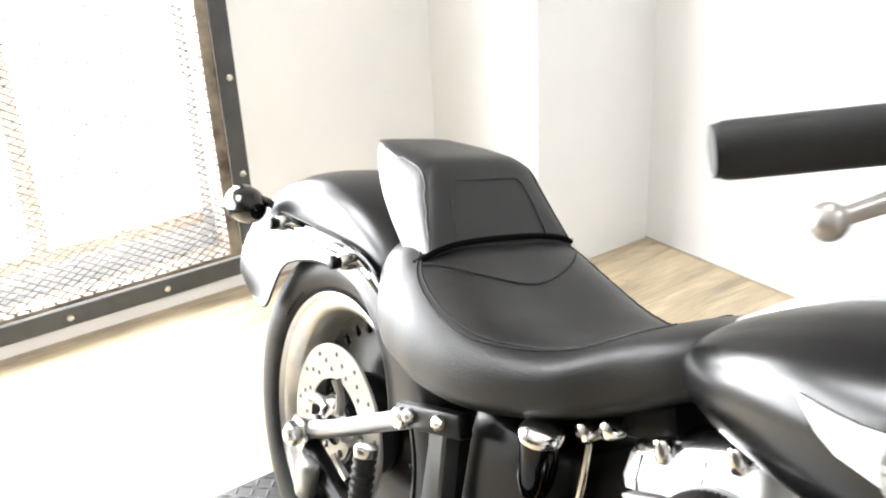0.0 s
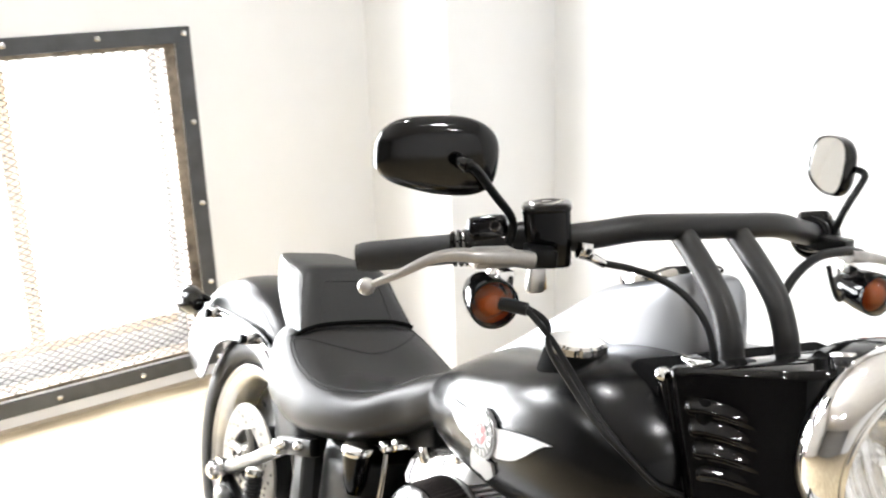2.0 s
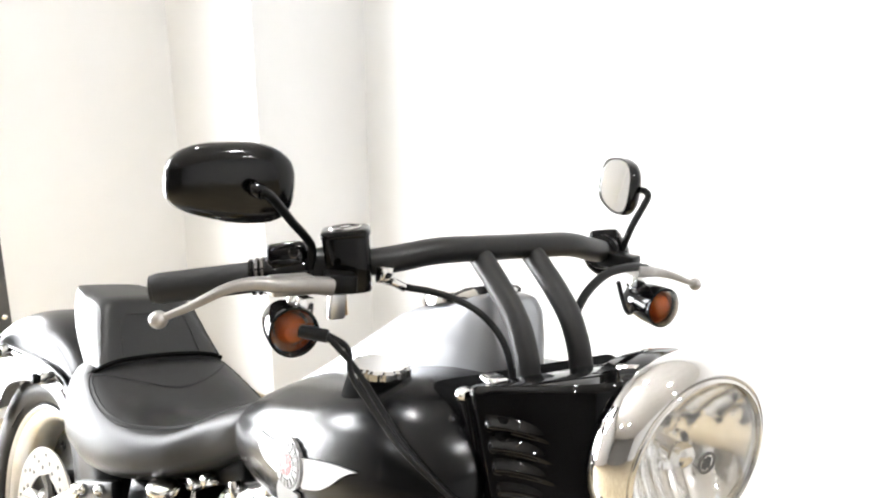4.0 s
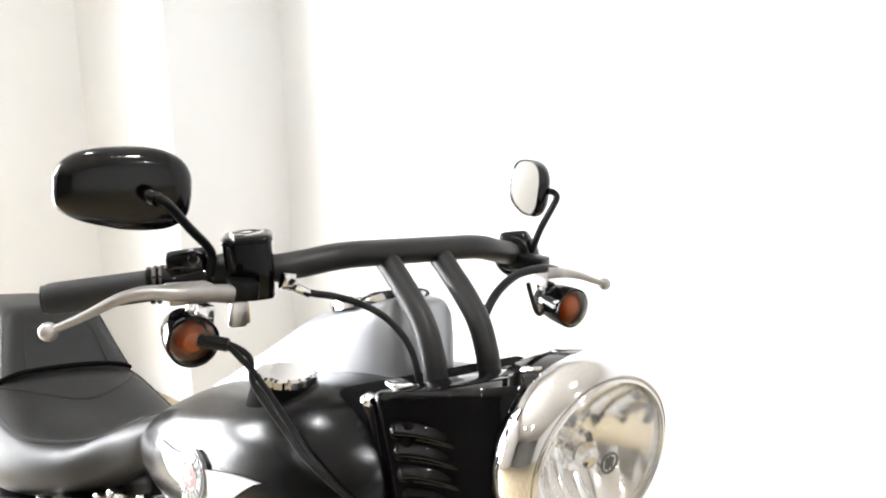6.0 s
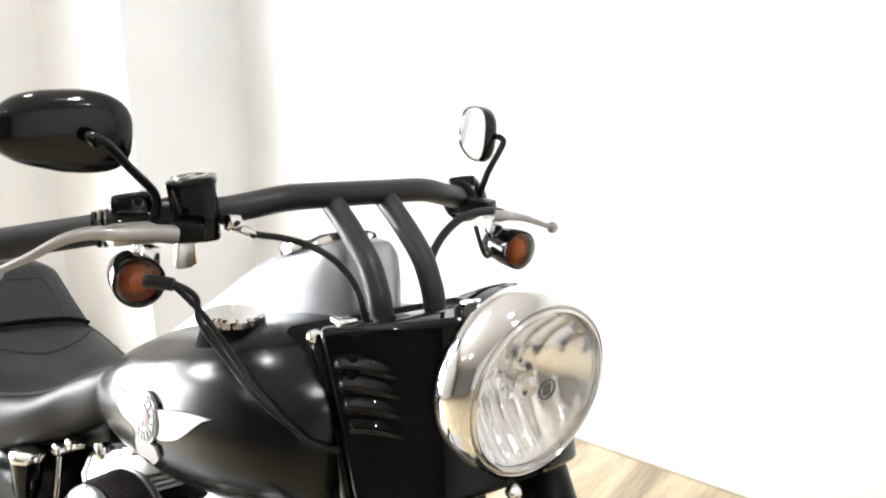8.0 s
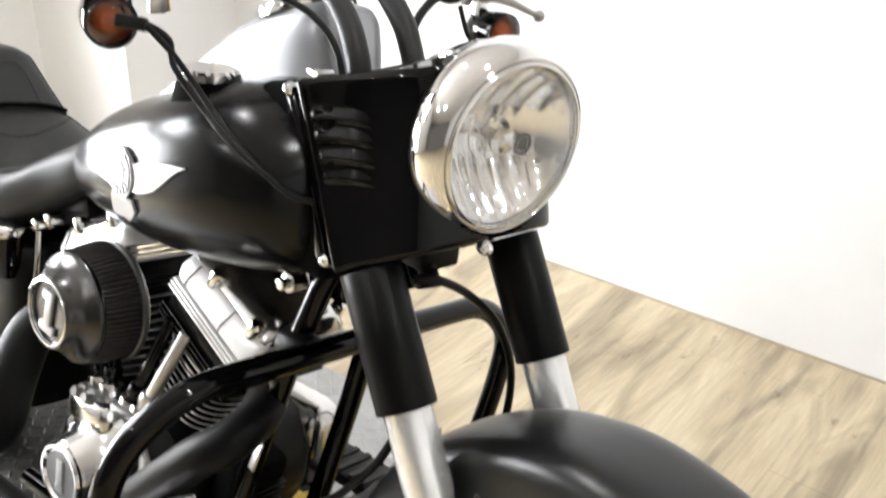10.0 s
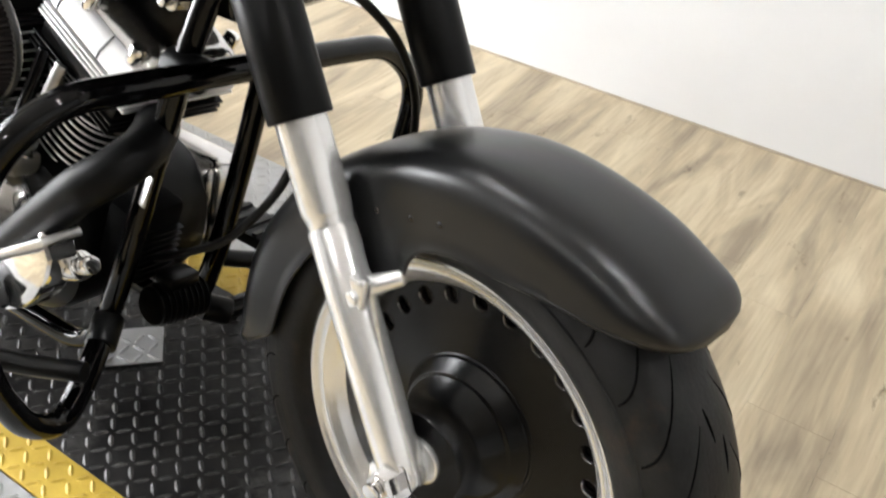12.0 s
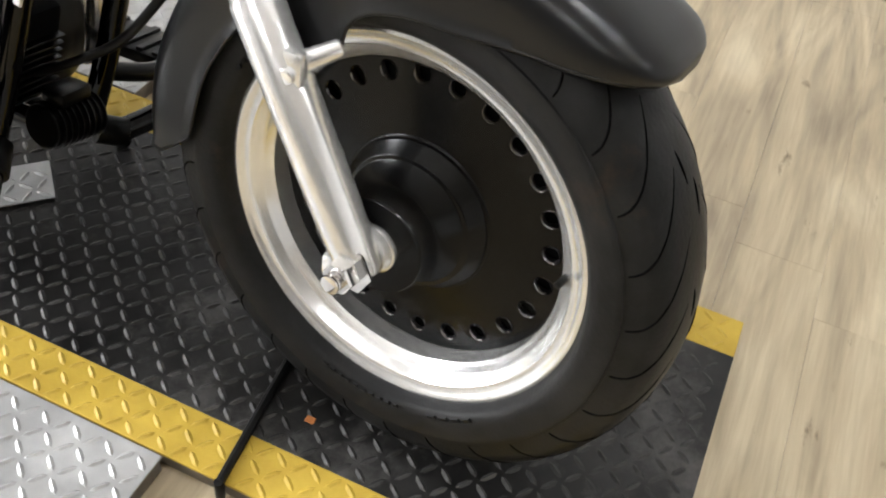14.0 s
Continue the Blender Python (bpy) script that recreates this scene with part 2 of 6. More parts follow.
def plank_material():
    m = bpy.data.materials.new("worn_oak_vinyl")
    m.use_nodes = True
    nt, L = m.node_tree, m.node_tree.links.new
    b = nt.nodes["Principled BSDF"]
    geo, info = nt.nodes.new("ShaderNodeNewGeometry"), nt.nodes.new("ShaderNodeObjectInfo")
    add = nt.nodes.new("ShaderNodeVectorMath")
    L(info.outputs["Random"], (sc := nt.nodes.new("ShaderNodeMath")).inputs[0])
    sc.operation, sc.inputs[1].default_value = "MULTIPLY", 0.016
    L(geo.outputs["Position"], add.inputs[0])
    L(sc.outputs[0], add.inputs[1])
    mp = nt.nodes.new("ShaderNodeMapping")
    mp.inputs["Scale"].default_value = (5.0, 0.9, 1)
    L(add.outputs[0], mp.inputs[0])
    n1 = nt.nodes.new("ShaderNodeTexNoise")
    n1.inputs["Scale"].default_value, n1.inputs["Detail"].default_value, n1.inputs["Distortion"].default_value = 2.2, 10, 1.1
    L(mp.outputs[0], n1.inputs[0])
    mp2 = nt.nodes.new("ShaderNodeMapping")
    mp2.inputs["Scale"].default_value = (60, 3, 1)
    L(add.outputs[0], mp2.inputs[0])
    n2 = nt.nodes.new("ShaderNodeTexNoise")
    n2.inputs["Scale"].default_value, n2.inputs["Detail"].default_value = 2.0, 6
    L(mp2.outputs[0], n2.inputs[0])
    r = nt.nodes.new("ShaderNodeValToRGB")
    e = r.color_ramp.elements
    e[0].position, e[0].color = 0.33, (0.275, 0.222, 0.155, 1)
    e[1].position, e[1].color = 0.66, (0.64, 0.55, 0.385, 1)
    mid = e.new(0.5)
    mid.color = (0.465, 0.382, 0.255, 1)
    mx = nt.nodes.new("ShaderNodeMixRGB")
    mx.blend_type = "MIX"
    mx.inputs[0].default_value = 0.24
    L(n1.outputs["Fac"], mx.inputs[1])
    L(n2.outputs["Fac"], mx.inputs[2])
    L(mx.outputs[0], r.inputs[0])
    # dark knots and scratches
    mp3 = nt.nodes.new("ShaderNodeMapping")
    mp3.inputs["Scale"].default_value = (3.2, 1, 1)
    L(add.outputs[0], mp3.inputs[0])
    n3 = nt.nodes.new("ShaderNodeTexNoise")
    n3.inputs["Scale"].default_value, n3.inputs["Detail"].default_value, n3.inputs["Roughness"].default_value = 6.5, 9, 0.72
    L(mp3.outputs[0], n3.inputs[0])
    r3 = nt.nodes.new("ShaderNodeValToRGB")
    r3.color_ramp.elements[0].position, r3.color_ramp.elements[0].color = 0.62, (1, 1, 1, 1)
    r3.color_ramp.elements[1].position, r3.color_ramp.elements[1].color = 0.72, (0.34, 0.30, 0.26, 1)
    L(n3.outputs["Fac"], r3.inputs[0])
    knots = nt.nodes.new("ShaderNodeMixRGB")
    knots.blend_type, knots.inputs[0].default_value = "MULTIPLY", 1.0
    L(r.outputs[0], knots.inputs[1])
    L(r3.outputs[0], knots.inputs[2])
    hs = nt.nodes.new("ShaderNodeHueSaturation")
    mr = nt.nodes.new("ShaderNodeMapRange")
    mr.inputs["To Min"].default_value, mr.inputs["To Max"].default_value = 0.985, 1.015
    L(info.outputs["Random"], mr.inputs["Value"])
    L(mr.outputs[0], hs.inputs["Value"])
    L(knots.outputs[0], hs.inputs["Color"])
    L(hs.outputs[0], b.inputs["Base Color"])
    rr = nt.nodes.new("ShaderNodeMapRange")
    rr.inputs["To Min"].default_value, rr.inputs["To Max"].default_value = 0.32, 0.5
    L(n1.outputs["Fac"], rr.inputs["Value"])
    L(rr.outputs[0], b.inputs["Roughness"])
    bp = nt.nodes.new("ShaderNodeBump")
    bp.inputs["Strength"].default_value, bp.inputs["Distance"].default_value = 0.25, 0.001
    L(n2.outputs["Fac"], bp.inputs["Height"])
    L(bp.outputs[0], b.inputs["Normal"])
    return m


PLANK = plank_material()


# ---- mesh helpers ----
def finish(bm, name, material, smooth=40):
    bmesh.ops.recalc_face_normals(bm, faces=bm.faces)
    me = bpy.data.meshes.new(name)
    bm.to_mesh(me)
    bm.free()
    me.materials.append(material)
    if smooth:
        me.polygons.foreach_set("use_smooth", [True] * len(me.polygons))
        me.set_sharp_from_angle(angle=radians(smooth))
    return me


def part(name, bm, material, parent, label="", m=None, smooth=40):
    ob = new(name, finish(bm, name, material, smooth))
    ob.parent = parent
    if m is not None:
        ob.matrix_local = m
    return tagged(ob, label)


def thing(name, label, category, m=None, group="", kind=""):
    ob = new(name)
    ob.empty_display_size = 0.1
    if m is not None:
        ob.matrix_world = m
    return tagged(ob, label, category, group, kind)


def solid(name, bm, material, label, category, kind="", group="", m=None, smooth=40):
    ob = new(name, finish(bm, name, material, smooth))
    if m is not None:
        ob.matrix_world = m
    return tagged(ob, label, category, group, kind)


def box(bm, c, s, bevel=0.0, m=None, seg=2):
    """A box round c with the sizes s, its edges rounded."""
    r = bmesh.ops.create_cube(bm, size=1)
    vs = r["verts"]
    for v in vs:
        v.co = Vector((v.co.x * s[0], v.co.y * s[1], v.co.z * s[2])) + Vector(c)
        if m is not None:
            v.co = m @ v.co
    if bevel:
        es = list({e for v in vs for e in v.link_edges})
        bmesh.ops.bevel(bm, geom=es, offset=bevel, segments=seg, affect="EDGES", profile=0.5)
    return bm


def B():
    return bmesh.new()


def axis_frame(a, d):
    """A pose at a whose z points along d."""
    return Matrix.Translation(a) @ Vector(d).to_track_quat("Z", "Y").to_matrix().to_4x4()


def lathe(bm, prof, m, seg=40, a0=0.0, a1=2 * math.pi):
    """Turns (radius, height) pairs round m's z."""
    full = abs(a1 - a0 - 2 * math.pi) < 1e-6
    n = seg if full else seg + 1
    rings = []
    for r, h in prof:
        if r < 1e-6 and full:
            rings.append([bm.verts.new(m @ Vector((0, 0, h)))])
        else:
            rings.append([bm.verts.new(m @ Vector((r * math.cos(a0 + (a1 - a0) * i / seg), r * math.sin(a0 + (a1 - a0) * i / seg), h))) for i in range(n)])
    for A, C in zip(rings, rings[1:]):
        for i in range(seg):
            j = (i + 1) % n
            if len(A) == 1 and len(C) == 1:
                continue
            if len(A) == 1:
                bm.faces.new((A[0], C[j], C[i]))
            elif len(C) == 1:
                bm.faces.new((A[i], A[j], C[0]))
            else:
                bm.faces.new((A[i], A[j], C[j], C[i]))
    return bm


def rod(bm, a, b, r, seg=20, r2=None, round_end=0.0):
    a, b = Vector(a), Vector(b)
    L, r2 = (b - a).length, r if r2 is None else r2
    e = round_end or min(r, r2) * 0.12
    lathe(bm, [(0, 0), (r - e, 0), (r - 0.3 * e, 0.3 * e), (r, e), (r2, L - e), (r2 - 0.3 * e, L - 0.3 * e), (r2 - e, L), (0, L)], axis_frame(a, b - a), seg)
    return bm


def curve_points(pts, n=8):
    """A smooth line through pts."""
    P = [Vector(p) for p in pts]
    out = []
    for i in range(len(P) - 1):
        p0, p1, p2, p3 = P[max(i - 1, 0)], P[i], P[i + 1], P[min(i + 2, len(P) - 1)]
        for k in range(n):
            t = k / n
            out.append(0.5 * ((2 * p1) + (p2 - p0) * t + (2 * p0 - 5 * p1 + 4 * p2 - p3) * t * t + (3 * p1 - 3 * p2 + p3 - p0) * t ** 3))
    out.append(P[-1])
    return out


def bend_points(pts, radius, n=6):
    """A line of straight runs through pts whose corners are rounded."""
    P = [Vector(p) for p in pts]
    out = [P[0]]
    for a, b, c in zip(P, P[1:], P[2:]):
        u, v = (a - b), (c - b)
        d = min(radius, u.length * 0.49, v.length * 0.49)
        s, e = b + u.normalized() * d, b + v.normalized() * d
        for k in range(n + 1):
            t = k / n
            out.append(s * (1 - t) ** 2 + b * 2 * t * (1 - t) + e * t * t)
    out.append(P[-1])
    return out


def tube(bm, line, r, seg=14, cap=True):
    """A pipe along line; r is a number or one for each point."""
    rs = r if isinstance(r, (list, tuple)) else [r] * len(line)
    t0 = (line[1] - line[0]).normalized()
    u = t0.orthogonal().normalized()
    rings = []
    for i, p in enumerate(line):
        t = (line[min(i + 1, len(line) - 1)] - line[max(i - 1, 0)]).normalized()
        u = (u - t * u.dot(t)).normalized()
        w = t.cross(u)
        rings.append([bm.verts.new(p + (u * math.cos(2 * math.pi * k / seg) + w * math.sin(2 * math.pi * k / seg)) * rs[i]) for k in range(seg)])
    for A, C in zip(rings, rings[1:]):
        for k in range(seg):
            bm.faces.new((A[k], A[(k + 1) % seg], C[(k + 1) % seg], C[k]))
    if cap:
        bm.faces.new(rings[0])
        bm.faces.new(rings[-1])
    return bm


def loft(bm, sections, close=True, caps=True):
    rings = [[bm.verts.new(p) for p in s] for s in sections]
    n = len(rings[0])
    for A, C in zip(rings, rings[1:]):
        for k in range(n if close else n - 1):
            bm.faces.new((A[k], A[(k + 1) % n], C[(k + 1) % n], C[k]))
    if caps and close:
        bm.faces.new(rings[0])
        bm.faces.new(rings[-1])
    return bm


def lerp_table(rows, x):
    """Smoothly reads the row at x from rows that begin with x."""
    for a, b in zip(rows, rows[1:]):
        if x <= b[0]:
            break
    i = rows.index(a)
    p, q = rows[max(i - 1, 0)], rows[min(i + 2, len(rows) - 1)]
    t = min(max((x - a[0]) / (b[0] - a[0]), 0), 1)
    out = []
    for k in range(1, len(a)):
        m0 = (b[k] - p[k]) / (b[0] - p[0]) * (b[0] - a[0]) if b[0] != p[0] else 0
        m1 = (q[k] - a[k]) / (q[0] - a[0]) * (b[0] - a[0]) if q[0] != a[0] else 0
        out.append((2 * t ** 3 - 3 * t * t + 1) * a[k] + (t ** 3 - 2 * t * t + t) * m0 + (-2 * t ** 3 + 3 * t * t) * b[k] + (t ** 3 - t * t) * m1)
    return out


def bolt(bm, where, out, r=0.008, h=0.006, dome=True):
    m = axis_frame(where, out)
    if dome:
        lathe(bm, [(0, h), (r * 0.5, h * 0.93), (r * 0.85, h * 0.6), (r, 0), (r, -0.004), (0, -0.004)], m, 14)
    else:
        lathe(bm, [(0, h), (r * 0.9, h), (r, h * 0.8), (r, 0), (r * 1.5, 0), (r * 1.5, -0.003), (0, -0.003)], m, 6)
    return bm


# ---- the room ----
FLOOR = -0.03
WX, FY = -1.32, 1.557      # window wall and far wall
PX, PY = -0.775, 1.081     # the projection in the corner


def slab(name, lo, hi, material, label, category="wall"):
    bm = B()
    box(bm, [(a + b) / 2 for a, b in zip(lo, hi)], [b - a for a, b in zip(lo, hi)])
    return solid(name, bm, material, label, category, "structure", smooth=0)


WIN_Y0, WIN_Y1, WIN_Z0, WIN_Z1 = -1.75, 0.345, 0.080, 1.195     # the opening
UP_Y1, UP_Z0, UP_Z1 = -0.65, 1.55, 2.40     # the upper window, seen mirrored in the tank
slab("wall_west_right", (WX - 0.25, WIN_Y1, FLOOR), (WX, PY, 3.0), WALL, "white painted wall beside the screened window")
slab("wall_west_left", (WX - 0.25, -6.2, FLOOR), (WX, WIN_Y0, 3.0), WALL, "white painted wall beside the screened window")
slab("wall_west_below", (WX - 0.25, WIN_Y0, FLOOR), (WX, WIN_Y1, WIN_Z0), WALL, "low white wall strip under the screened window")
slab("wall_west_above", (WX - 0.25, WIN_Y0, WIN_Z1), (WX, WIN_Y1, UP_Z0), WALL, "white painted wall above the screened window")
slab("wall_west_top", (WX - 0.25, WIN_Y0, UP_Z1), (WX, WIN_Y1, 3.0), WALL, "white painted wall above the upper window")
slab("wall_west_beside", (WX - 0.25, UP_Y1, UP_Z0), (WX, WIN_Y1, UP_Z1), WALL, "white painted wall beside the upper window")
slab("wall_projection", (WX - 0.25, PY, FLOOR), (PX, FY, 3.0), WALL, "white painted square projection in the room's corner")
slab("wall_north", (WX - 0.25, FY, FLOOR), (6.2, FY + 0.2, 3.0), WALL, "plain white painted wall behind the motorcycle")
# unseen south wall, made dark so the black paint mirrors little light
slab("wall_south", (WX - 0.25, -6.4, FLOOR), (6.2, -6.2, 3.0), DARKWALL, "unseen dark wall added to keep the bike's reflections dark")
slab("wall_east", (6.0, -6.2, FLOOR), (6.2, FY, 3.0), WALL, "plain white painted wall")
slab("ceiling", (WX - 0.25, -6.4, 3.0), (6.2, FY + 0.2, 3.15), CEIL, "plain white ceiling", "ceiling")
slab("subfloor", (WX - 0.3, -6.4, FLOOR - 0.2), (6.3, FY + 0.2, FLOOR - 0.006), SKIRT, "screed under the plank floor", "floor")


def floor_planks():
    """Vinyl planks laid across the room, each one a board of its own."""
    top = thing("floor", "weathered oak-look vinyl plank floor", "floor", kind="structure")
    width, length = 0.152, 0.914
    meshes = {}

    def board(L):
        key = round(L, 3)
        if key not in meshes:
            bm = B()
            box(bm, (0, L / 2, -0.004), (width - 0.0004, L - 0.0004, 0.008), 0.0003, seg=1)
            meshes[key] = finish(bm, "plank", PLANK, 0)
        return meshes[key]

    rng = random.Random(4)
    x = -1.27
    while x < 5.9:
        y = -6.1 - rng.uniform(0, length)
        while y < FY:
            lo, hi = max(y, -6.2), min(y + length, FY)
            if hi - lo > 0.03:
                if x < 3.4 and lo < FY and hi > -1.6:
                    ob = new("plank", board(hi - lo))
                    ob.parent = top
                    ob.location = (x, lo, FLOOR)
                else:
                    rest.append((x, lo, hi))
            y += length
        x += width
    return top


rest = []
floor_ob = floor_planks()
bm = B()
for x, lo, hi in rest:
    box(bm, (x, (lo + hi) / 2, FLOOR - 0.004), (0.1508, hi - lo - 0.0012, 0.008))
far = part("plank_field", bm, PLANK, floor_ob, smooth=0)
tagged(far, kind="stuff")

# a narrow dirty line where the far wall and the floor meet
for name, lo, hi in (("baseboard_north", (PX, FY - 0.004, FLOOR), (6.0, FY, FLOOR + 0.006)), ("baseboard_west", (WX, -6.2, FLOOR), (WX + 0.004, PY, FLOOR + 0.012))):
    slab(name, lo, hi, SKIRT, "thin dirty sealant line along the wall's foot", "trim")


# ---- the screened window ----
def window():
    w = thing("window_1", "window behind a bolted steel strip frame and expanded metal screen", "window", kind="structure")
    x = WX
    s = 0.054
    y0, y1, z0, z1 = WIN_Y0 - 0.03, 0.398, 0.022, 1.248
    strips = (((y0, z0), (y1, z0 + s)), ((y0, z1 - s), (y1, z1)), ((y1 - s, z0 + s), (y1, z1 - s)), ((y0, z0 + s), (y0 + s, z1 - s)))
    for (a, b), (c, d) in strips:
        bm = B()
        box(bm, (x + 0.004, (a + c) / 2, (b + d) / 2), (0.008, c - a, d - b), 0.0015, seg=1)
        part("frame_strip", bm, STEELFRAME, w, "flat dark grey steel strip")
    # bolts along the strip
    head = B()
    bolt(head, (0, 0, 0), (1, 0, 0), 0.011, 0.006)
    me = finish(head, "bolt", CHROMEWORN)
    spots = [(y1 - 0.022, z) for z in (1.226, 0.926, 0.637, 0.343, 0.048)]
    spots += [(y1 - 0.022 - 0.285 * k, z) for k in range(1, 8) for z in (1.226, 0.048)]
    for y, z in spots:
        ob = new("bolt", me)
        ob.parent, ob.location = w, (x + 0.009, y, z)
    # rusty angle round the reveal
    t = 0.038
    for (lo, hi) in (((WIN_Y1 - t, WIN_Z0), (WIN_Y1, WIN_Z1)), ((WIN_Y0, WIN_Z0), (WIN_Y0 + t, WIN_Z1)), ((WIN_Y0 + t, WIN_Z1 - 0.014), (WIN_Y1 - t, WIN_Z1)), ((WIN_Y0 + t, WIN_Z0), (WIN_Y1 - t, WIN_Z0 + 0.012))):
        bm = B()
        box(bm, (x - 0.055, (lo[0] + hi[0]) / 2, (lo[1] + hi[1]) / 2), (0.10, hi[0] - lo[0], hi[1] - lo[1]), 0.002, seg=1)
        part("jamb", bm, RUST, w, "rust-streaked brown steel jamb")
    # expanded metal: wavy strands that meet in diamonds
    bm = B()
    pitch, rise = 0.036, 0.0115
    xs = x - 0.012
    z, row = WIN_Z0 + 0.004, 0
    while z < WIN_Z1 - 0.004:
        line, k = [], 0
        y = WIN_Y0 + 0.002
        while y < WIN_Y1 - 0.002:
            up = (k + row) % 2
            line.append(Vector((xs + (0.002 if up else -0.002), y, min(z + (rise * 0.93 if up else 0), WIN_Z1))))
            y += pitch / 2
            k += 1
        r = 0.0016
        ring = []
        for p in line:
            ring.append([bm.verts.new(p + Vector(d)) for d in ((r, 0, r), (r, 0, -r), (-r, 0, -r), (-r, 0, r))])
        for a, b in zip(ring, ring[1:]):
            for i in range(4):
                bm.faces.new((a[i], a[(i + 1) % 4], b[(i + 1) % 4], b[i]))
        z += rise
        row += 1
    tagged(part("screen", bm, MESHSTEEL, w, "brown expanded metal mesh with diamond openings", smooth=0), kind="stuff")
    # sash with a timber mullion behind it
    for (a, b), (c, d) in (((-0.232, 0.205), (-0.178, WIN_Z1)), ((-1.00, 0.205), (-0.946, WIN_Z1)), ((WIN_Y0, 0.165), (WIN_Y1 - 0.06, 0.205))):
        bm = B()
        box(bm, (x - 0.16, (a + c) / 2, (b + d) / 2), (0.045, c - a, d - b), 0.003, seg=1)
        part("mullion", bm, TIMBER, w, "orange-brown timber glazing bar")
    for (a, b), (c, d) in (((WIN_Y0, WIN_Z0), (WIN_Y1, 0.165)), ((WIN_Y1 - 0.06, 0.165), (WIN_Y1, WIN_Z1)), ((WIN_Y0, WIN_Z1 - 0.03), (WIN_Y1 - 0.06, WIN_Z1))):
        bm = B()
        box(bm, (x - 0.155, (a + c) / 2, (b + d) / 2), (0.03, c - a, d - b), 0.002, seg=1)
        part("sash_board", bm, WALL, w, "white painted sash board")
    return w


window()
bm = B()
box(bm, (-2.6, -0.7, 0.9), (0.02, 7.0, 4.2))
solid("backdrop", bm, BACKGLOW, "overexposed daylight outside the window", "backdrop", "structure", smooth=0)


# ---- ceiling lamps, seen mirrored in the gloss paint and the chrome ----
def ceiling_lamp(x, y):
    lamp = thing("ceiling_lamp", "round white ceiling spot lamp, switched on", "lamp", pose(x, y, 3.0), "ceiling lamps")
    bm = B()
    lathe(bm, [(0, -0.001), (0.09, -0.001), (0.095, -0.02), (0.085, -0.06), (0.075, -0.06), (0.07, -0.045), (0, -0.045)], Matrix.Identity(4), 24)
    part("housing", bm, mat("lamp_white", (0.8, 0.8, 0.8), 0.4), lamp)
    bm = B()
    lathe(bm, [(0, -0.052), (0.069, -0.052), (0.069, -0.046), (0, -0.046)], Matrix.Identity(4), 24)
    part("lamp_face", bm, LAMPGLOW, lamp, "glowing lamp face")
    return lamp


first = ceiling_lamp(0.4, 0.0)
for x, y in ((2.3, 0.0), (4.2, 0.0), (0.1, -3.1), (1.5, -2.9)):
    copy_thing(first, pose(x, y, 3.0))


# ---- the lift platform ----
def lug_mesh(bm, cx, cy, z, ang, L=0.027, w=0.0078, h=0.0024):
    c, s = math.cos(ang), math.sin(ang)
    q = lambda u, v, k: bm.verts.new((cx + c * u - s * v, cy + s * u + c * v, z + k))
    base = [q(u, v, 0) for u, v in ((-L / 2, 0), (-L / 4, -w / 2), (L / 4, -w / 2), (L / 2, 0), (L / 4, w / 2), (-L / 4, w / 2))]
    a, b = q(-L / 4.5, 0, h), q(L / 4.5, 0, h)
    for f in ((base[0], base[1], a), (base[1], base[2], b, a), (base[2], base[3], b), (base[3], base[4], b), (base[4], base[5], a, b), (base[5], base[0], a)):
        bm.faces.new(f)


def tread(bm, lo, hi, z, thick, step=0.0245, lugs=None):
    """A sheet with raised lugs that alternate their slant."""
    lugs = bm if lugs is None else lugs
    box(bm, ((lo[0] + hi[0]) / 2, (lo[1] + hi[1]) / 2, z - thick / 2), (hi[0] - lo[0], hi[1] - lo[1], thick), 0.0008, seg=1)
    i = 0
    x = lo[0] + 0.014
    while x < hi[0] - 0.012:
        j = 0
        y = lo[1] + 0.012
        while y < hi[1] - 0.010:
            lug_mesh(lugs, x, y, z, radians(45 if (i + j) % 2 else -45) + 0.12)
            y += step
            j += 1
        x += step
        i += 1


DX0, DX1, DY0, DY1 = -0.37, 2.047, -0.250, 0.337
lift = thing("motorcycle_lift", "low motorcycle lift platform of worn black tread plate with yellow edges", "lift")
bm = B()
box(bm, ((DX0 + DX1) / 2, (DY0 + DY1) / 2, -0.0175), (DX1 - DX0 - 0.004, DY1 - DY0 - 0.004, 0.025), 0.002)
part("base_frame", bm, DECKEDGE, lift, "worn steel frame")
bm = B()
lugs = B()
tread(bm, (DX0, DY0 + 0.075), (DX1, DY1 - 0.075), 0.0, 0.005, lugs=lugs)
deck = part("deck_plate", bm, DECK, lift, "scuffed black tread plate", smooth=0)
tagged(part("tread_lug", lugs, DECKLUG, deck, "raised lugs worn to bare metal", smooth=0), kind="stuff")
for name, a, b in (("edge_plate", DY0, DY0 + 0.075), ("edge_plate", DY1 - 0.075, DY1)):
    bm = B()
    tread(bm, (DX0, a), (DX1, b), 0.0, 0.005)
    part(name, bm, YELLOW, lift, "yellow painted tread plate edge", smooth=0)

wing = thing("side_extension", "aluminium tread plate side extension beside the lift", "lift panel")
bm = B()
tread(bm, (-0.30, -0.80), (1.42, DY0 - 0.003), 0.001, 0.004)
part("top_plate", bm, TREADALU, wing, smooth=0)
bm = B()
box(bm, (0.560, -0.526, -0.0165), (1.716, 0.540, 0.027), 0.001)
part("side_plate", bm, DECKEDGE, wing, "worn folded edge")


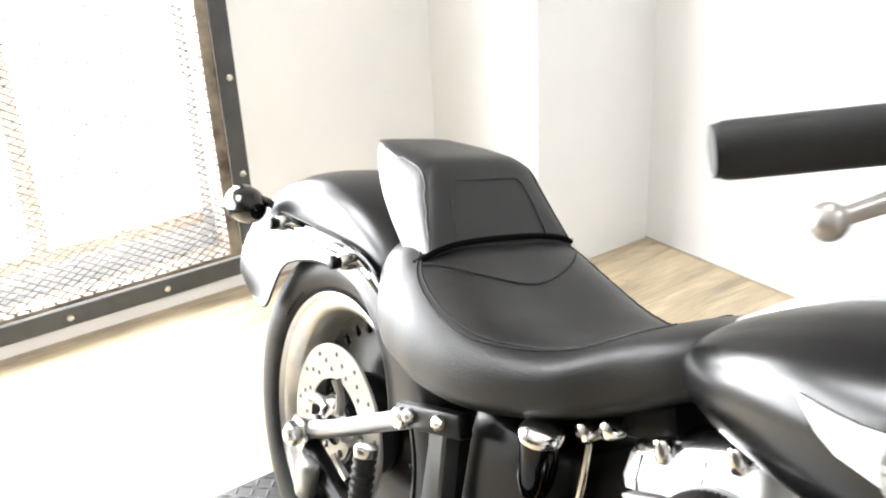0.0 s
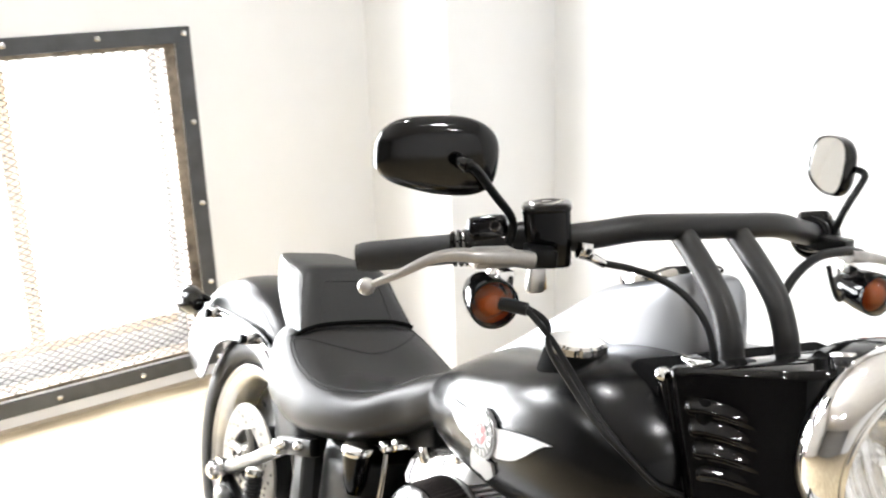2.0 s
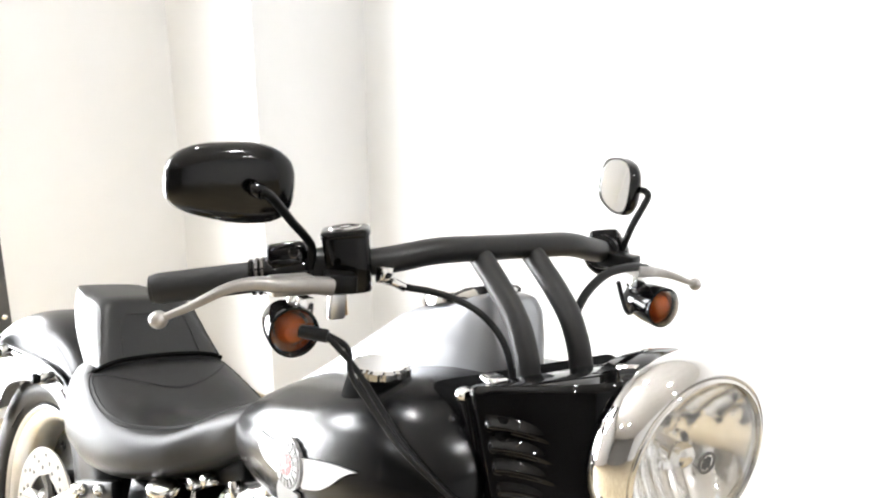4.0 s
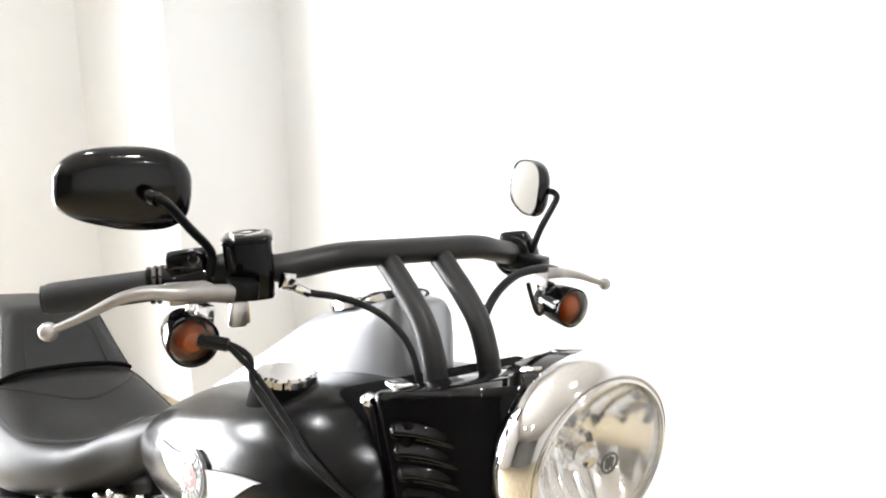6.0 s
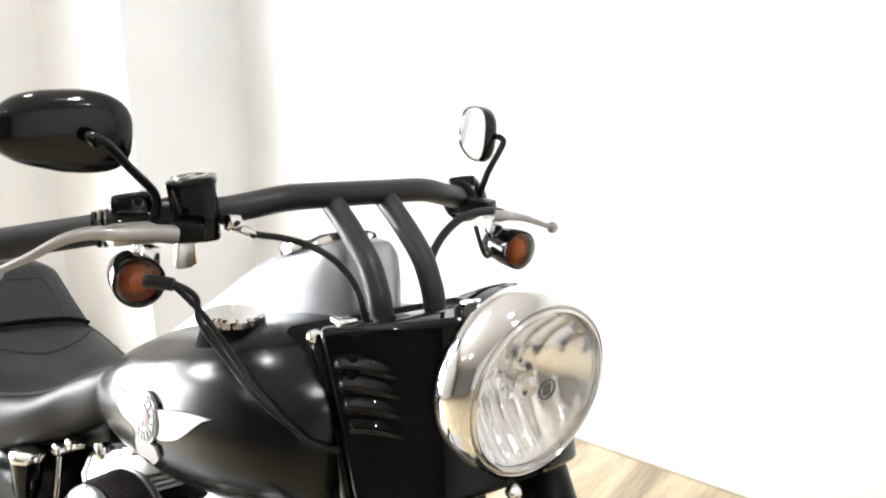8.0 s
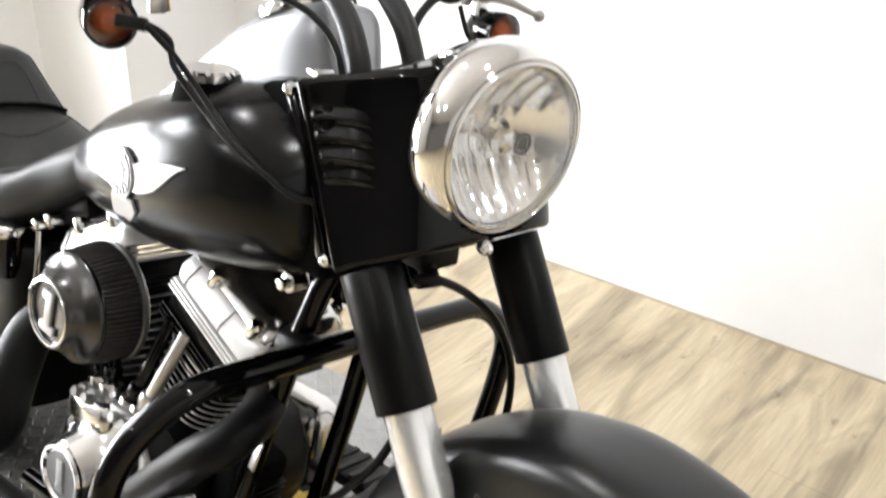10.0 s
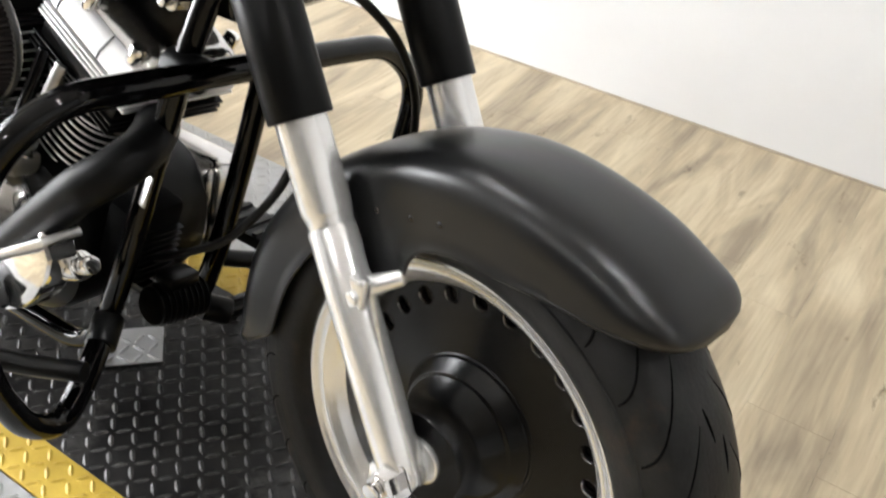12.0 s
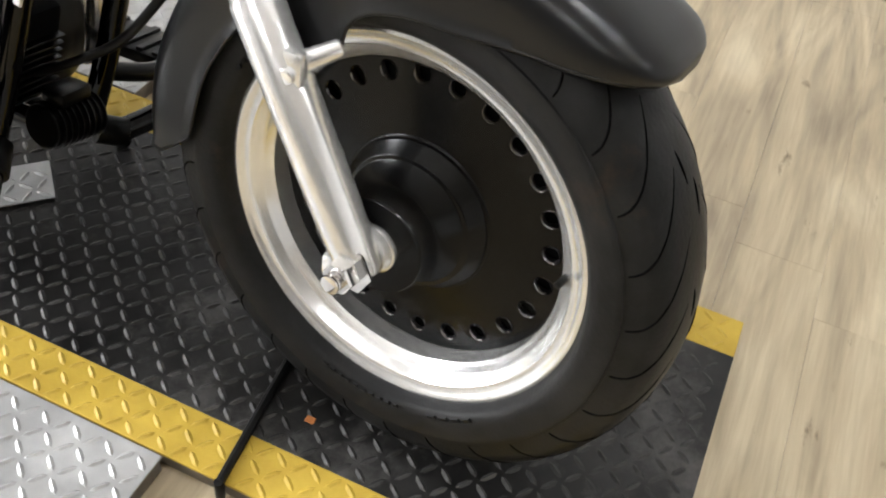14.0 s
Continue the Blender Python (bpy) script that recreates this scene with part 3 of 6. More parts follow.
# ---- the motorcycle ----
LEAN_L, YAW_B, OFF_Y = 12.187, -1.1, -0.033
bike = thing("motorcycle", "matte black cruiser motorcycle leaning on its side stand", "motorcycle",
             Matrix.Translation((0, OFF_Y, 0)) @ pose(0, 0, 0, 0, 0, YAW_B) @ pose(0, 0, 0, -LEAN_L))
AX_DIR = Vector((-math.sin(radians(32)), 0, math.cos(radians(32))))
AX_AT = Vector((1.782, 0, 0))
STEER = Matrix.Translation(AX_AT) @ Matrix.Rotation(radians(-8.323), 4, AX_DIR) @ Matrix.Translation(-AX_AT)
SIDE = Matrix.Rotation(radians(90), 4, "X")     # lathe's z to -y, the bike's right


def at_side(x, y, z):
    return Matrix.Translation((x, y, z)) @ SIDE


# the front tyre's tread from its shoulder ridge to the crown: (half width, radius)
TREAD = [(0.0668, 0.2790), (0.0640, 0.2940), (0.0593, 0.3060), (0.0510, 0.3150), (0.0370, 0.3210), (0.0180, 0.3248), (0.0, 0.3260)]


def wheel(name, c, tyre_r, tyre_w, rim_r, m, hole_r, holes, flange):
    """A disc wheel with punched holes; its part's own mesh is the disc."""
    hub = at_side(*c)
    deep = 0.010 if tyre_w < 0.15 else 0.0
    bm = B()
    # disc with a ring of holes
    outer, inner, nh = 0.196, 0.088, holes
    n = nh * 8
    for side in (1, -1):
        h0 = 0.006 * side - deep
        rings = {}
        for r in (inner, hole_r - 0.017, hole_r + 0.017, outer):
            rings[r] = [bm.verts.new(hub @ Vector((r * math.cos(2 * math.pi * i / n), r * math.sin(2 * math.pi * i / n), h0 + (0.012 if r == inner else 0) * side))) for i in range(n)]
        for a, b in ((inner, hole_r - 0.017), (hole_r + 0.017, outer)):
            for i in range(n):
                bm.faces.new((rings[a][i], rings[a][(i + 1) % n], rings[b][(i + 1) % n], rings[b][i]))
        # cells round the holes
        for k in range(nh):
            am = 2 * math.pi * (k * 8 + 4) / n
            cx, cy = hole_r * math.cos(am), hole_r * math.sin(am)
            hr = 0.0095
            lo = [rings[hole_r - 0.017][(k * 8 + i) % n] for i in range(9)]
            hi = [rings[hole_r + 0.017][(k * 8 + i) % n] for i in range(9)]
            loop = lo + hi[::-1]
            circ, rim2 = [], []
            for v in loop:
                d = (hub.inverted() @ v.co)
                a = math.atan2(d.y - cy, d.x - cx)
                circ.append(bm.verts.new(hub @ Vector((cx + 1.28 * hr * math.cos(a), cy + 1.28 * hr * math.sin(a), h0))))
                rim2.append(bm.verts.new(hub @ Vector((cx + hr * math.cos(a), cy + hr * math.sin(a), h0 - 0.0055 * side))))
            for i in range(len(loop)):
                j = (i + 1) % len(loop)
                bm.faces.new((loop[i], loop[j], circ[j], circ[i]))
                bm.faces.new((circ[i], circ[j], rim2[j], rim2[i]))
    w = part(name, bm, DISCBLACK, bike, "black disc wheel with a ring of punched holes", m)
    # added dark chrome rings stand in for highlights on the black hole edges
    bm = B()
    for k in range(nh):
        am = 2 * math.pi * (k * 8 + 4) / n
        lathe(bm, [(0.0087, -0.0020), (0.0096, 0.0014), (0.0104, 0.0020), (0.0112, 0.0003)], hub @ Matrix.Translation((hole_r * math.cos(am), hole_r * math.sin(am), 0.0055 - deep)), 18)
    tagged(part("hole_glint_ring", bm, CHROMEBLACK, w, "dark chrome rings added for the glint on the hole edges"), kind="stuff")
    bm = B()
    hw = tyre_w / 2
    q = flange
    prof = [(0.193, q * 0.25), (0.198, q * 0.5), (0.203, q * 0.72), (rim_r - 0.016, q * 0.86), (rim_r - 0.012, q * 0.93), (rim_r - 0.003, q * 0.95), (rim_r, q), (rim_r + 0.001, q * 1.06), (rim_r - 0.005, q * 1.1),
            (rim_r - 0.010, q * 1.05), (rim_r - 0.012, q * 1.0), (rim_r - 0.020, q * 0.97), (0.209, q * 0.90), (0.202, q * 0.80), (0.1985, q * 0.70), (0.1965, q * 0.62), (0.1915, q * 0.5), (0.1915, q * 0.2), (0.1915, 0)]
    both = prof + [(r, -h) for r, h in prof[::-1]]
    lathe(bm, both + [both[0]], hub, 96)
    part("rim", bm, ALU if tyre_w < 0.15 else ALUBRUSH, w, "polished aluminium rim")
    bm = B()
    crown = tyre_r
    half = [(rim_r - 0.006, q * 0.99), (rim_r + 0.001, q * 1.12), (rim_r + 0.004, hw * 0.84), (rim_r + 0.010, hw * 0.925), (rim_r + 0.020, hw * 0.975), (rim_r + 0.036, hw), (rim_r + 0.050, hw * 0.975), (crown - 0.0235, hw * 0.925), (crown - 0.0205, hw * 0.915), (crown - 0.0195, hw * 0.88), (crown - 0.011, hw * 0.72), (crown - 0.005, hw * 0.52), (crown - 0.0012, hw * 0.25), (crown, 0)]
    if tyre_w < 0.15:
        half = half[:6] + [(rim_r + 0.041, hw * 0.995), (0.2745, hw * 0.985), (0.2756, hw * 0.957)] + [(r, h) for h, r in TREAD]
    lathe(bm, half + [(r, -h) for r, h in half[-2::-1]], hub, 128)
    tyre = part("tyre", bm, RUBBER, w, "black road tyre")
    # raised marks on the wall, worn past reading
    bm = B()
    rng = random.Random(7)
    for a0, count, long in ((-1.83, 10, 0.006), (-1.17, 4, 0.0115), (2.3, 7, 0.006)):
        for k in range(count):
            a = a0 + (long + 0.006) / 0.243 * k
            for s in (-1, 1):
                mm = hub @ Matrix.Rotation(a, 4, "Z") @ Matrix.Translation((rim_r + 0.0125, 0, s * hw * 0.942)) @ Matrix.Rotation(s * radians(28), 4, "Y")
                box(bm, (0, 0, 0), (rng.uniform(0.009, 0.012), long, 0.0028), m=mm)
    tagged(part("sidewall_mark", bm, SIDEMARK, tyre, smooth=0), kind="stuff")
    bm = B()
    rod(bm, hub @ Vector((0.2, 0.035, q * 0.5)), hub @ Vector((0.196, 0.034, q * 0.5 + 0.03)), 0.0042, 10, round_end=0.001)
    part("valve_stem", bm, HOSE, w)
    # the blind inner plate behind the punched disc
    bm = B()
    lathe(bm, [(0.06, -0.006), (0.1925, -0.006), (0.1925, -0.0085), (0.06, -0.0085), (0.06, -0.006)], hub @ Matrix.Translation((0, 0, -0.012)), 64)
    part("inner_plate", bm, BLACKSATIN, w)
    return w, hub


front_wheel, FH = wheel("front_wheel", (1.634, 0, 0.325), 0.326, 0.142, 0.2315, STEER, 0.166, 24, 0.046)
rear_wheel, RH = wheel("rear_wheel", (0.028, 0, 0.330), 0.323, 0.190, 0.236, None, 0.165, 24, 0.078)
bm = B()
lathe(bm, [(0.1035, -0.006), (0.1010, 0.002), (0.0975, 0.0065), (0.0955, 0.0085), (0.0945, 0.0085), (0.0935, 0.0115), (0.0925, 0.0120), (0.0825, 0.0275), (0.0805, 0.0290), (0.0780, 0.0285), (0.0755, 0.0300), (0.0660, 0.0480), (0.0615, 0.0540), (0.0590, 0.0620), (0.0578, 0.0850), (0.0560, 0.0880), (0.0300, 0.0885), (0.0285, 0.084), (0.0, 0.084)], FH, 96)
lathe(bm, [(0.090, -0.016), (0.094, -0.03), (0.07, -0.035), (0.06, -0.08), (0, -0.08)], FH, 64)
part("hub", bm, HUBBLACK, front_wheel, "satin black hub", smooth=50)
bm = B()
lathe(bm, [(0.0285, 0.084), (0.0283, 0.0925), (0.0262, 0.0935), (0.0245, 0.0920), (0.0240, 0.087), (0.0195, 0.087), (0.0190, 0.0960), (0.0180, 0.112), (0, 0.112)], FH, 32)
part("axle_spacer", bm, ALU, front_wheel, "bare metal axle spacer")

# front fork: black upper covers, polished lower legs
FORK_D = Vector((math.sin(radians(30.6)), 0, -math.cos(radians(30.6))))
for s in (-1, 1):
    low = Vector((1.428, s * 0.117, 0.668))
    up = low - FORK_D * 0.20
    bm = B()
    rod(bm, low - FORK_D * 0.160, low, 0.0355, 36, round_end=0.002)
    lathe(bm, [(0.0355, 0), (0.033, 0.0005), (0.0335, -0.012), (0.029, -0.012)], axis_frame(low, FORK_D), 36)
    cover = part("fork_cover", bm, BLACKSATIN, bike, "satin black upper fork cover", STEER)
    bm = B()
    ax = Vector((1.634, s * 0.117, 0.323))
    t_end = (ax - low).dot(FORK_D)
    m = axis_frame(low, FORK_D)
    lathe(bm, [(0.0, -0.02), (0.0285, -0.02), (0.0285, 0.098), (0.0275, 0.101), (0.0245, 0.112), (0.0245, 0.116), (0.0268, 0.120), (0.0268, t_end - 0.07), (0.0262, t_end - 0.03), (0.025, t_end + 0.006), (0.022, t_end + 0.013), (0, t_end + 0.015)], m, 40)
    leg = part("fork_leg", bm, ALU, bike, "polished aluminium lower fork leg", STEER)
    bm = B()
    rod(bm, ax + Vector((0, -s * 0.018, 0)), ax + Vector((0, s * 0.014, 0)), 0.0225, 32)
    box(bm, ax + Vector((-0.024, s * 0.004, -0.014)), (0.026, 0.026, 0.030), 0.005)
    part("axle_clamp", bm, ALU, leg)
    part("pinch_bolt", rod(B(), ax + Vector((-0.024, s * 0.010, -0.038)), ax + Vector((-0.024, s * 0.010, 0.010)), 0.0075, 14, round_end=0.002), CHROME, leg, "chrome pinch bolt")
    bm = B()
    bolt(bm, ax + Vector((0, s * 0.018, 0)), (0, s, 0), 0.0190, 0.022, dome=False)
    rod(bm, ax + Vector((0, s * 0.040, 0)), ax + Vector((0, s * 0.052, 0)), 0.011, 20)
    part("axle_nut", bm, CHROME, leg, "chrome axle nut")


# mudguards
def fender(name, c, half_w, table, material, m, label, steps=120, power=3.0, crown=0.045):
    """An arched mudguard. Rows of the table: degrees from straight ahead over the top, crown radius, skirt edge radius, width."""
    bm = B()
    rows = []
    for i in range(steps + 1):
        a = table[0][0] + (table[-1][0] - table[0][0]) * i / steps
        ca, sa = math.cos(radians(a)), math.sin(radians(a))
        ro, re, ws = lerp_table(table, a)
        hw, dep = half_w * ws, min(crown, (ro - re) * 0.8)
        row = []
        for k in range(21):
            th = (-1 + 2 * k / 20) * math.pi / 2
            y = math.copysign(abs(math.sin(th)) ** (2 / power), th) * hw
            r = ro - (1 - abs(math.cos(th)) ** (2 / power)) * dep
            row.append(Vector((c[0] + ca * r, y, c[2] + sa * r)))
        right = []
        for q in (1.0, 0.94, 0.6, 0.3):
            r = ro - dep - (ro - dep - re) * q
            right.append(Vector((c[0] + ca * r, -hw - (0.002 if q == 1.0 else 0), c[2] + sa * r)))
        rows.append(right + row + [Vector((p.x, -p.y, p.z)) for p in right[::-1]])
    loft(bm, rows, close=False)
    ob = part(name, bm, material, bike, label, m, smooth=50)
    so = ob.modifiers.new("thickness", "SOLIDIFY")
    so.thickness, so.offset = 0.0035, 0
    return ob


front_fender = fender("front_fender", (1.634, 0, 0.323), 0.084,
                      [(48.8, 0.368, 0.366, 0.25), (49.2, 0.371, 0.363, 0.46), (50.2, 0.374, 0.361, 0.66), (51.6, 0.376, 0.356, 0.80), (53.5, 0.378, 0.346, 0.90), (57, 0.376, 0.331, 0.97), (62, 0.374, 0.313, 1.0), (77, 0.366, 0.277, 1.0), (92, 0.362, 0.264, 1.0), (101, 0.358, 0.253, 1.0), (105.5, 0.357, 0.235, 1.0), (108, 0.356, 0.213, 1.0), (118, 0.353, 0.213, 1.0), (124, 0.352, 0.260, 1.0), (150, 0.350, 0.265, 1.0), (175, 0.349, 0.267, 1.0), (180, 0.349, 0.290, 0.98), (184, 0.349, 0.318, 0.95)],
                      BLACKFENDER, STEER, "satin black front mudguard")
for x, z in ((1.568, 0.605), (1.606, 0.615), (1.52, 0.592)):
    for s in (-1, 1):
        part("fender_bolt", bolt(B(), (x, s * 0.0845, z), (0, s, 0), 0.0045, 0.003), CAPDARK, front_fender)
rear_fender = fender("rear_fender", (0.0, 0, 0.323), 0.122,
                     [(32, 0.405, 0.270, 1.0), (50, 0.420, 0.296, 1.0), (69, 0.430, 0.309, 1.0), (85, 0.434, 0.300, 1.0), (104, 0.436, 0.288, 1.0), (122, 0.438, 0.283, 1.0), (134, 0.437, 0.262, 1.0), (142, 0.436, 0.251, 1.0), (147, 0.435, 0.255, 1.0), (151, 0.434, 0.275, 0.98), (155, 0.432, 0.318, 0.94)],
                     BLACKFENDER, None, "satin black bobbed rear mudguard", crown=0.07)


# tank
TANK = [(0.664, 0.02, 0.766, 0.734), (0.69, 0.085, 0.787, 0.716), (0.727, 0.120, 0.818, 0.706), (0.791, 0.156, 0.858, 0.698), (0.88, 0.193, 0.903, 0.696), (1.008, 0.226, 0.944, 0.702),
        (1.11, 0.234, 0.971, 0.716), (1.18, 0.226, 0.973, 0.730), (1.228, 0.205, 0.955, 0.745), (1.258, 0.168, 0.932, 0.762), (1.272, 0.10, 0.905, 0.785)]


def ring_section(x, hw, zt, zb, n=44, p_top=2.4, p_bot=2.6, mid=0.5, valley=0.0):
    zm = zb + (zt - zb) * mid
    out = []
    for k in range(n):
        a = 2 * math.pi * k / n
        c, s = math.cos(a), math.sin(a)
        p = p_top if s > 0 else p_bot
        y = math.copysign(abs(c) ** (2 / p), c) * hw
        z = zm + math.copysign(abs(s) ** (2 / p), s) * ((zt - zm) if s > 0 else (zm - zb))
        if s > 0 and valley:
            z -= valley * math.exp(-(y / 0.05) ** 2)
        out.append(Vector((x, y, z)))
    return out


def tank_section(x, n):
    """The tank at x: fuller shoulders round the filler."""
    return ring_section(x, *lerp_table(TANK, x), n=n, p_top=2.4 + 0.8 * math.exp(-((x - 1.09) / 0.10) ** 2), p_bot=2.5, mid=0.53, valley=0.010)


bm = B()
secs = []
for i in range(41):
    u = i / 40
    x = 0.664 + 0.608 * (0.5 - 0.5 * math.cos(math.pi * u))
    secs.append(tank_section(x, 44))
loft(bm, secs)
tank = part("fuel_tank", bm, BLACKMATTE, bike, "matte black teardrop fuel tank", smooth=60)

# seat
SEAT = [(0.150, 0.10, 0.715, 0.610), (0.18, 0.135, 0.735, 0.582), (0.24, 0.165, 0.750, 0.558), (0.29, 0.173, 0.744, 0.555), (0.34, 0.178, 0.728, 0.553), (0.44, 0.172, 0.703, 0.572), (0.54, 0.145, 0.715, 0.608), (0.62, 0.112, 0.762, 0.650), (0.69, 0.092, 0.792, 0.70), (0.735, 0.070, 0.800, 0.735)]


def seat_section(x, grow=0.0, n=48):
    hw, zt, zb = lerp_table(SEAT, x)
    hw, zt, zb = hw + grow, zt + grow, zb - grow
    out = ring_section(x, hw, zt, zb, n, 2.9, 3.6, 0.45)
    dish = 0.020 * math.exp(-((x - 0.45) / 0.13) ** 2)
    return [Vector((p.x, p.y, p.z - (dish * math.exp(-(p.y / 0.09) ** 2) if p.z > (zt + zb) / 2 else 0))) for p in out]


bm = B()
loft(bm, [seat_section(0.15 + 0.585 * i / 48) for i in range(49)])
seat = part("seat", bm, LEATHER, bike, "black leather solo saddle with stitched panels", smooth=60)


def seat_top(x, y):
    """Height of the saddle's skin at x and y."""
    ring = [p for p in seat_section(x, 0.0, 240) if p.z > 0.5]
    up = sorted(ring, key=lambda p: (abs(p.y - y), -p.z))[:4]
    return max(p.z for p in up)


def seat_seam(pairs):
    bm = B()
    line = []
    for x, y in curve_points([(a, b, 0) for a, b in pairs], 10) and [(p.x, p.y) for p in curve_points([(a, b, 0) for a, b in pairs], 10)]:
        line.append(Vector((x, y, seat_top(x, y) + 0.0004)))
    tube(bm, line, 0.0016, 6)
    return bm


for s in (-1, 1):
    for grow in (0.0, 0.006):
        part("seam", seat_seam([(0.262, s * (0.128 - grow)), (0.29, s * (0.150 - grow)), (0.33, s * (0.160 - grow)), (0.38, s * (0.162 - grow)), (0.44, s * (0.152 - grow)), (0.50, s * (0.126 - grow)), (0.56, s * (0.094 - grow)), (0.61, s * (0.066 - grow)), (0.64, s * (0.050 - grow))]), STITCH, seat)
part("seam", seat_seam([(0.285, -0.140), (0.325, -0.10), (0.352, -0.05), (0.362, 0.0), (0.352, 0.05), (0.325, 0.10), (0.285, 0.140)]), STITCH, seat)

PADS = [(0.018, 0.070, 0.831, 0.826), (0.026, 0.078, 0.833, 0.818), (0.05, 0.092, 0.836, 0.800), (0.10, 0.110, 0.840, 0.768), (0.15, 0.119, 0.843, 0.738), (0.185, 0.123, 0.843, 0.720), (0.203, 0.125, 0.836, 0.712), (0.225, 0.127, 0.812, 0.706), (0.25, 0.129, 0.783, 0.706), (0.272, 0.131, 0.757, 0.708), (0.284, 0.131, 0.742, 0.710)]


def pad_section(x, grow=0.0):
    hw, zt, zb = lerp_table(PADS, x)
    out = []
    for p in ring_section(x, hw + grow, zt + grow, zb - grow, 60, 5.5, 6, 0.3):
        out.append(Vector((p.x, p.y * (1 - 1.55 * max(0, p.z - 0.72)), p.z)))
    return out


bm = B()
loft(bm, [pad_section(0.018 + 0.266 * i / 56) for i in range(57)])
pad = part("pillion_pad", bm, LEATHER2, bike, "black leather pillion pad with a stitched face", smooth=45)
# near-black filler that stands for the shade between pad and mudguard
bm = B()
loft(bm, [ring_section(x, w, zt, 0.70, 30, 4, 4, 0.5) for x, w, zt in ((0.03, 0.045, 0.80), (0.10, 0.070, 0.775), (0.16, 0.085, 0.745), (0.22, 0.095, 0.72))])
part("pad_gap_shade", bm, GROOVE, pad, "black filler for the shaded gap under the pad")


line = curve_points([(0.262, -0.142, 0.712), (0.280, -0.130, 0.730), (0.285, -0.112, 0.740), (0.286, -0.083, 0.747), (0.286, -0.013, 0.751), (0.286, 0.062, 0.750), (0.285, 0.105, 0.744), (0.280, 0.130, 0.735)], 6)
part("edge_roll", tube(B(), line, 0.0045, 10), GROOVE, pad)


def pad_front(y, z):
    """Where the pad's sloping face lies."""
    best = 0.185
    for i in range(60):
        x = 0.185 + 0.099 * i / 59
        if lerp_table(PADS, x)[1] >= z:
            best = x
    return Vector((best + 0.0012, y, z))


bm = B()
tube(bm, [pad_front(y, z) for y, z in ((-0.080, 0.752), (-0.074, 0.785), (-0.066, 0.810), (-0.055, 0.819), (0.055, 0.819), (0.066, 0.810), (0.074, 0.785), (0.080, 0.752))], 0.0014, 6)
part("seam", bm, STITCH, pad)
for s in (-1, 1):
    bm = B()
    line = []
    for i in range(41):
        x = 0.026 + 0.254 * i / 40
        q = [p for p in pad_section(x) if p.y * s > 0]
        line.append(max(q, key=lambda p: p.z * 0.9 + abs(p.y)) + Vector((0, s * 0.0004, 0.0004)))
    tube(bm, line, 0.0020, 8)
    part("piping", bm, LEATHER, pad)


# headlamp nacelle
# path along the cheek from the rear edge to the middle of the front: (path, share of the length, half width)
CHEEK = [(0.0, 0.0, 0.140), (0.03, 0.0, 0.150), (0.07, 0.02, 0.1575), (0.12, 0.07, 0.1595), (0.17, 0.115, 0.1565), (0.21, 0.15, 0.153), (0.60, 0.62, 0.124), (0.80, 0.87, 0.094), (0.92, 0.98, 0.050), (1.0, 1.0, 0.0)]


def ease(a, b, x):
    t = min(max((x - a) / (b - a), 0), 1)
    return t * t * (3 - 2 * t)


def nacelle_row(u, n=140):
    """One level of the nacelle, u from the top to the bottom, round the front from right to left."""
    back = Vector((1.236, 0, 0.999)).lerp(Vector((1.330, 0, 0.800)), u)
    front = Vector((1.400, 0, 1.043)).lerp(Vector((1.436, 0, 0.853)), u)
    out = []
    for k in range(n + 1):
        v = 2 * k / n - 1
        s = 1 - abs(v)
        f, w = lerp_table(CHEEK, s)
        # louvres: ripples that start at the bead, curl down and fade out
        e = ease(0.17, 0.215, s) * (1 - ease(0.36, 0.58, s))
        if e > 0:
            uu = u - 0.085 * max(0, (s - 0.2) / 0.38) ** 2
            for i in range(4):
                t = (uu - (0.175 + 0.105 * i)) / 0.105 + 0.5
                if 0 < t < 1:
                    w += e * (0.0060, 0.0060, 0.0055, 0.0035)[i] * math.sin(math.pi * t ** 2.6)
        out.append(back.lerp(front, f) + Vector((0, math.copysign(w, v), 0)))
    return out


HL_AT, HL_D = Vector((1.408, -0.005, 0.9605)), Vector((1, -0.08, -0.083)).normalized()
HLM = axis_frame(HL_AT, HL_D)
HL_IN = HLM.inverted()
bm = B()
rows = []
for u in [0, 0.006, 0.018, 0.036] + [0.05 + 0.9 * i / 120 for i in range(121)] + [0.965, 0.985, 1]:
    tuck = 1 - 0.035 * max(0, 1 - min(u, 1 - u) / 0.036) ** 2
    row = [Vector((1.30 + (q.x - 1.30) * tuck, q.y * tuck, q.z)) for q in nacelle_row(u)]
    # the well that takes the lamp
    for k, q0 in enumerate(row):
        q = HL_IN @ q0
        if math.hypot(q.x, q.y) < 0.100 and q.z > -0.050:
            row[k] = HLM @ Vector((q.x, q.y, -0.050))
    rows.append(row)
loft(bm, rows, close=True)
nac = part("headlamp_nacelle", bm, BLACKGLOSS, bike, "gloss black headlamp nacelle with louvred cheeks", STEER, smooth=50)
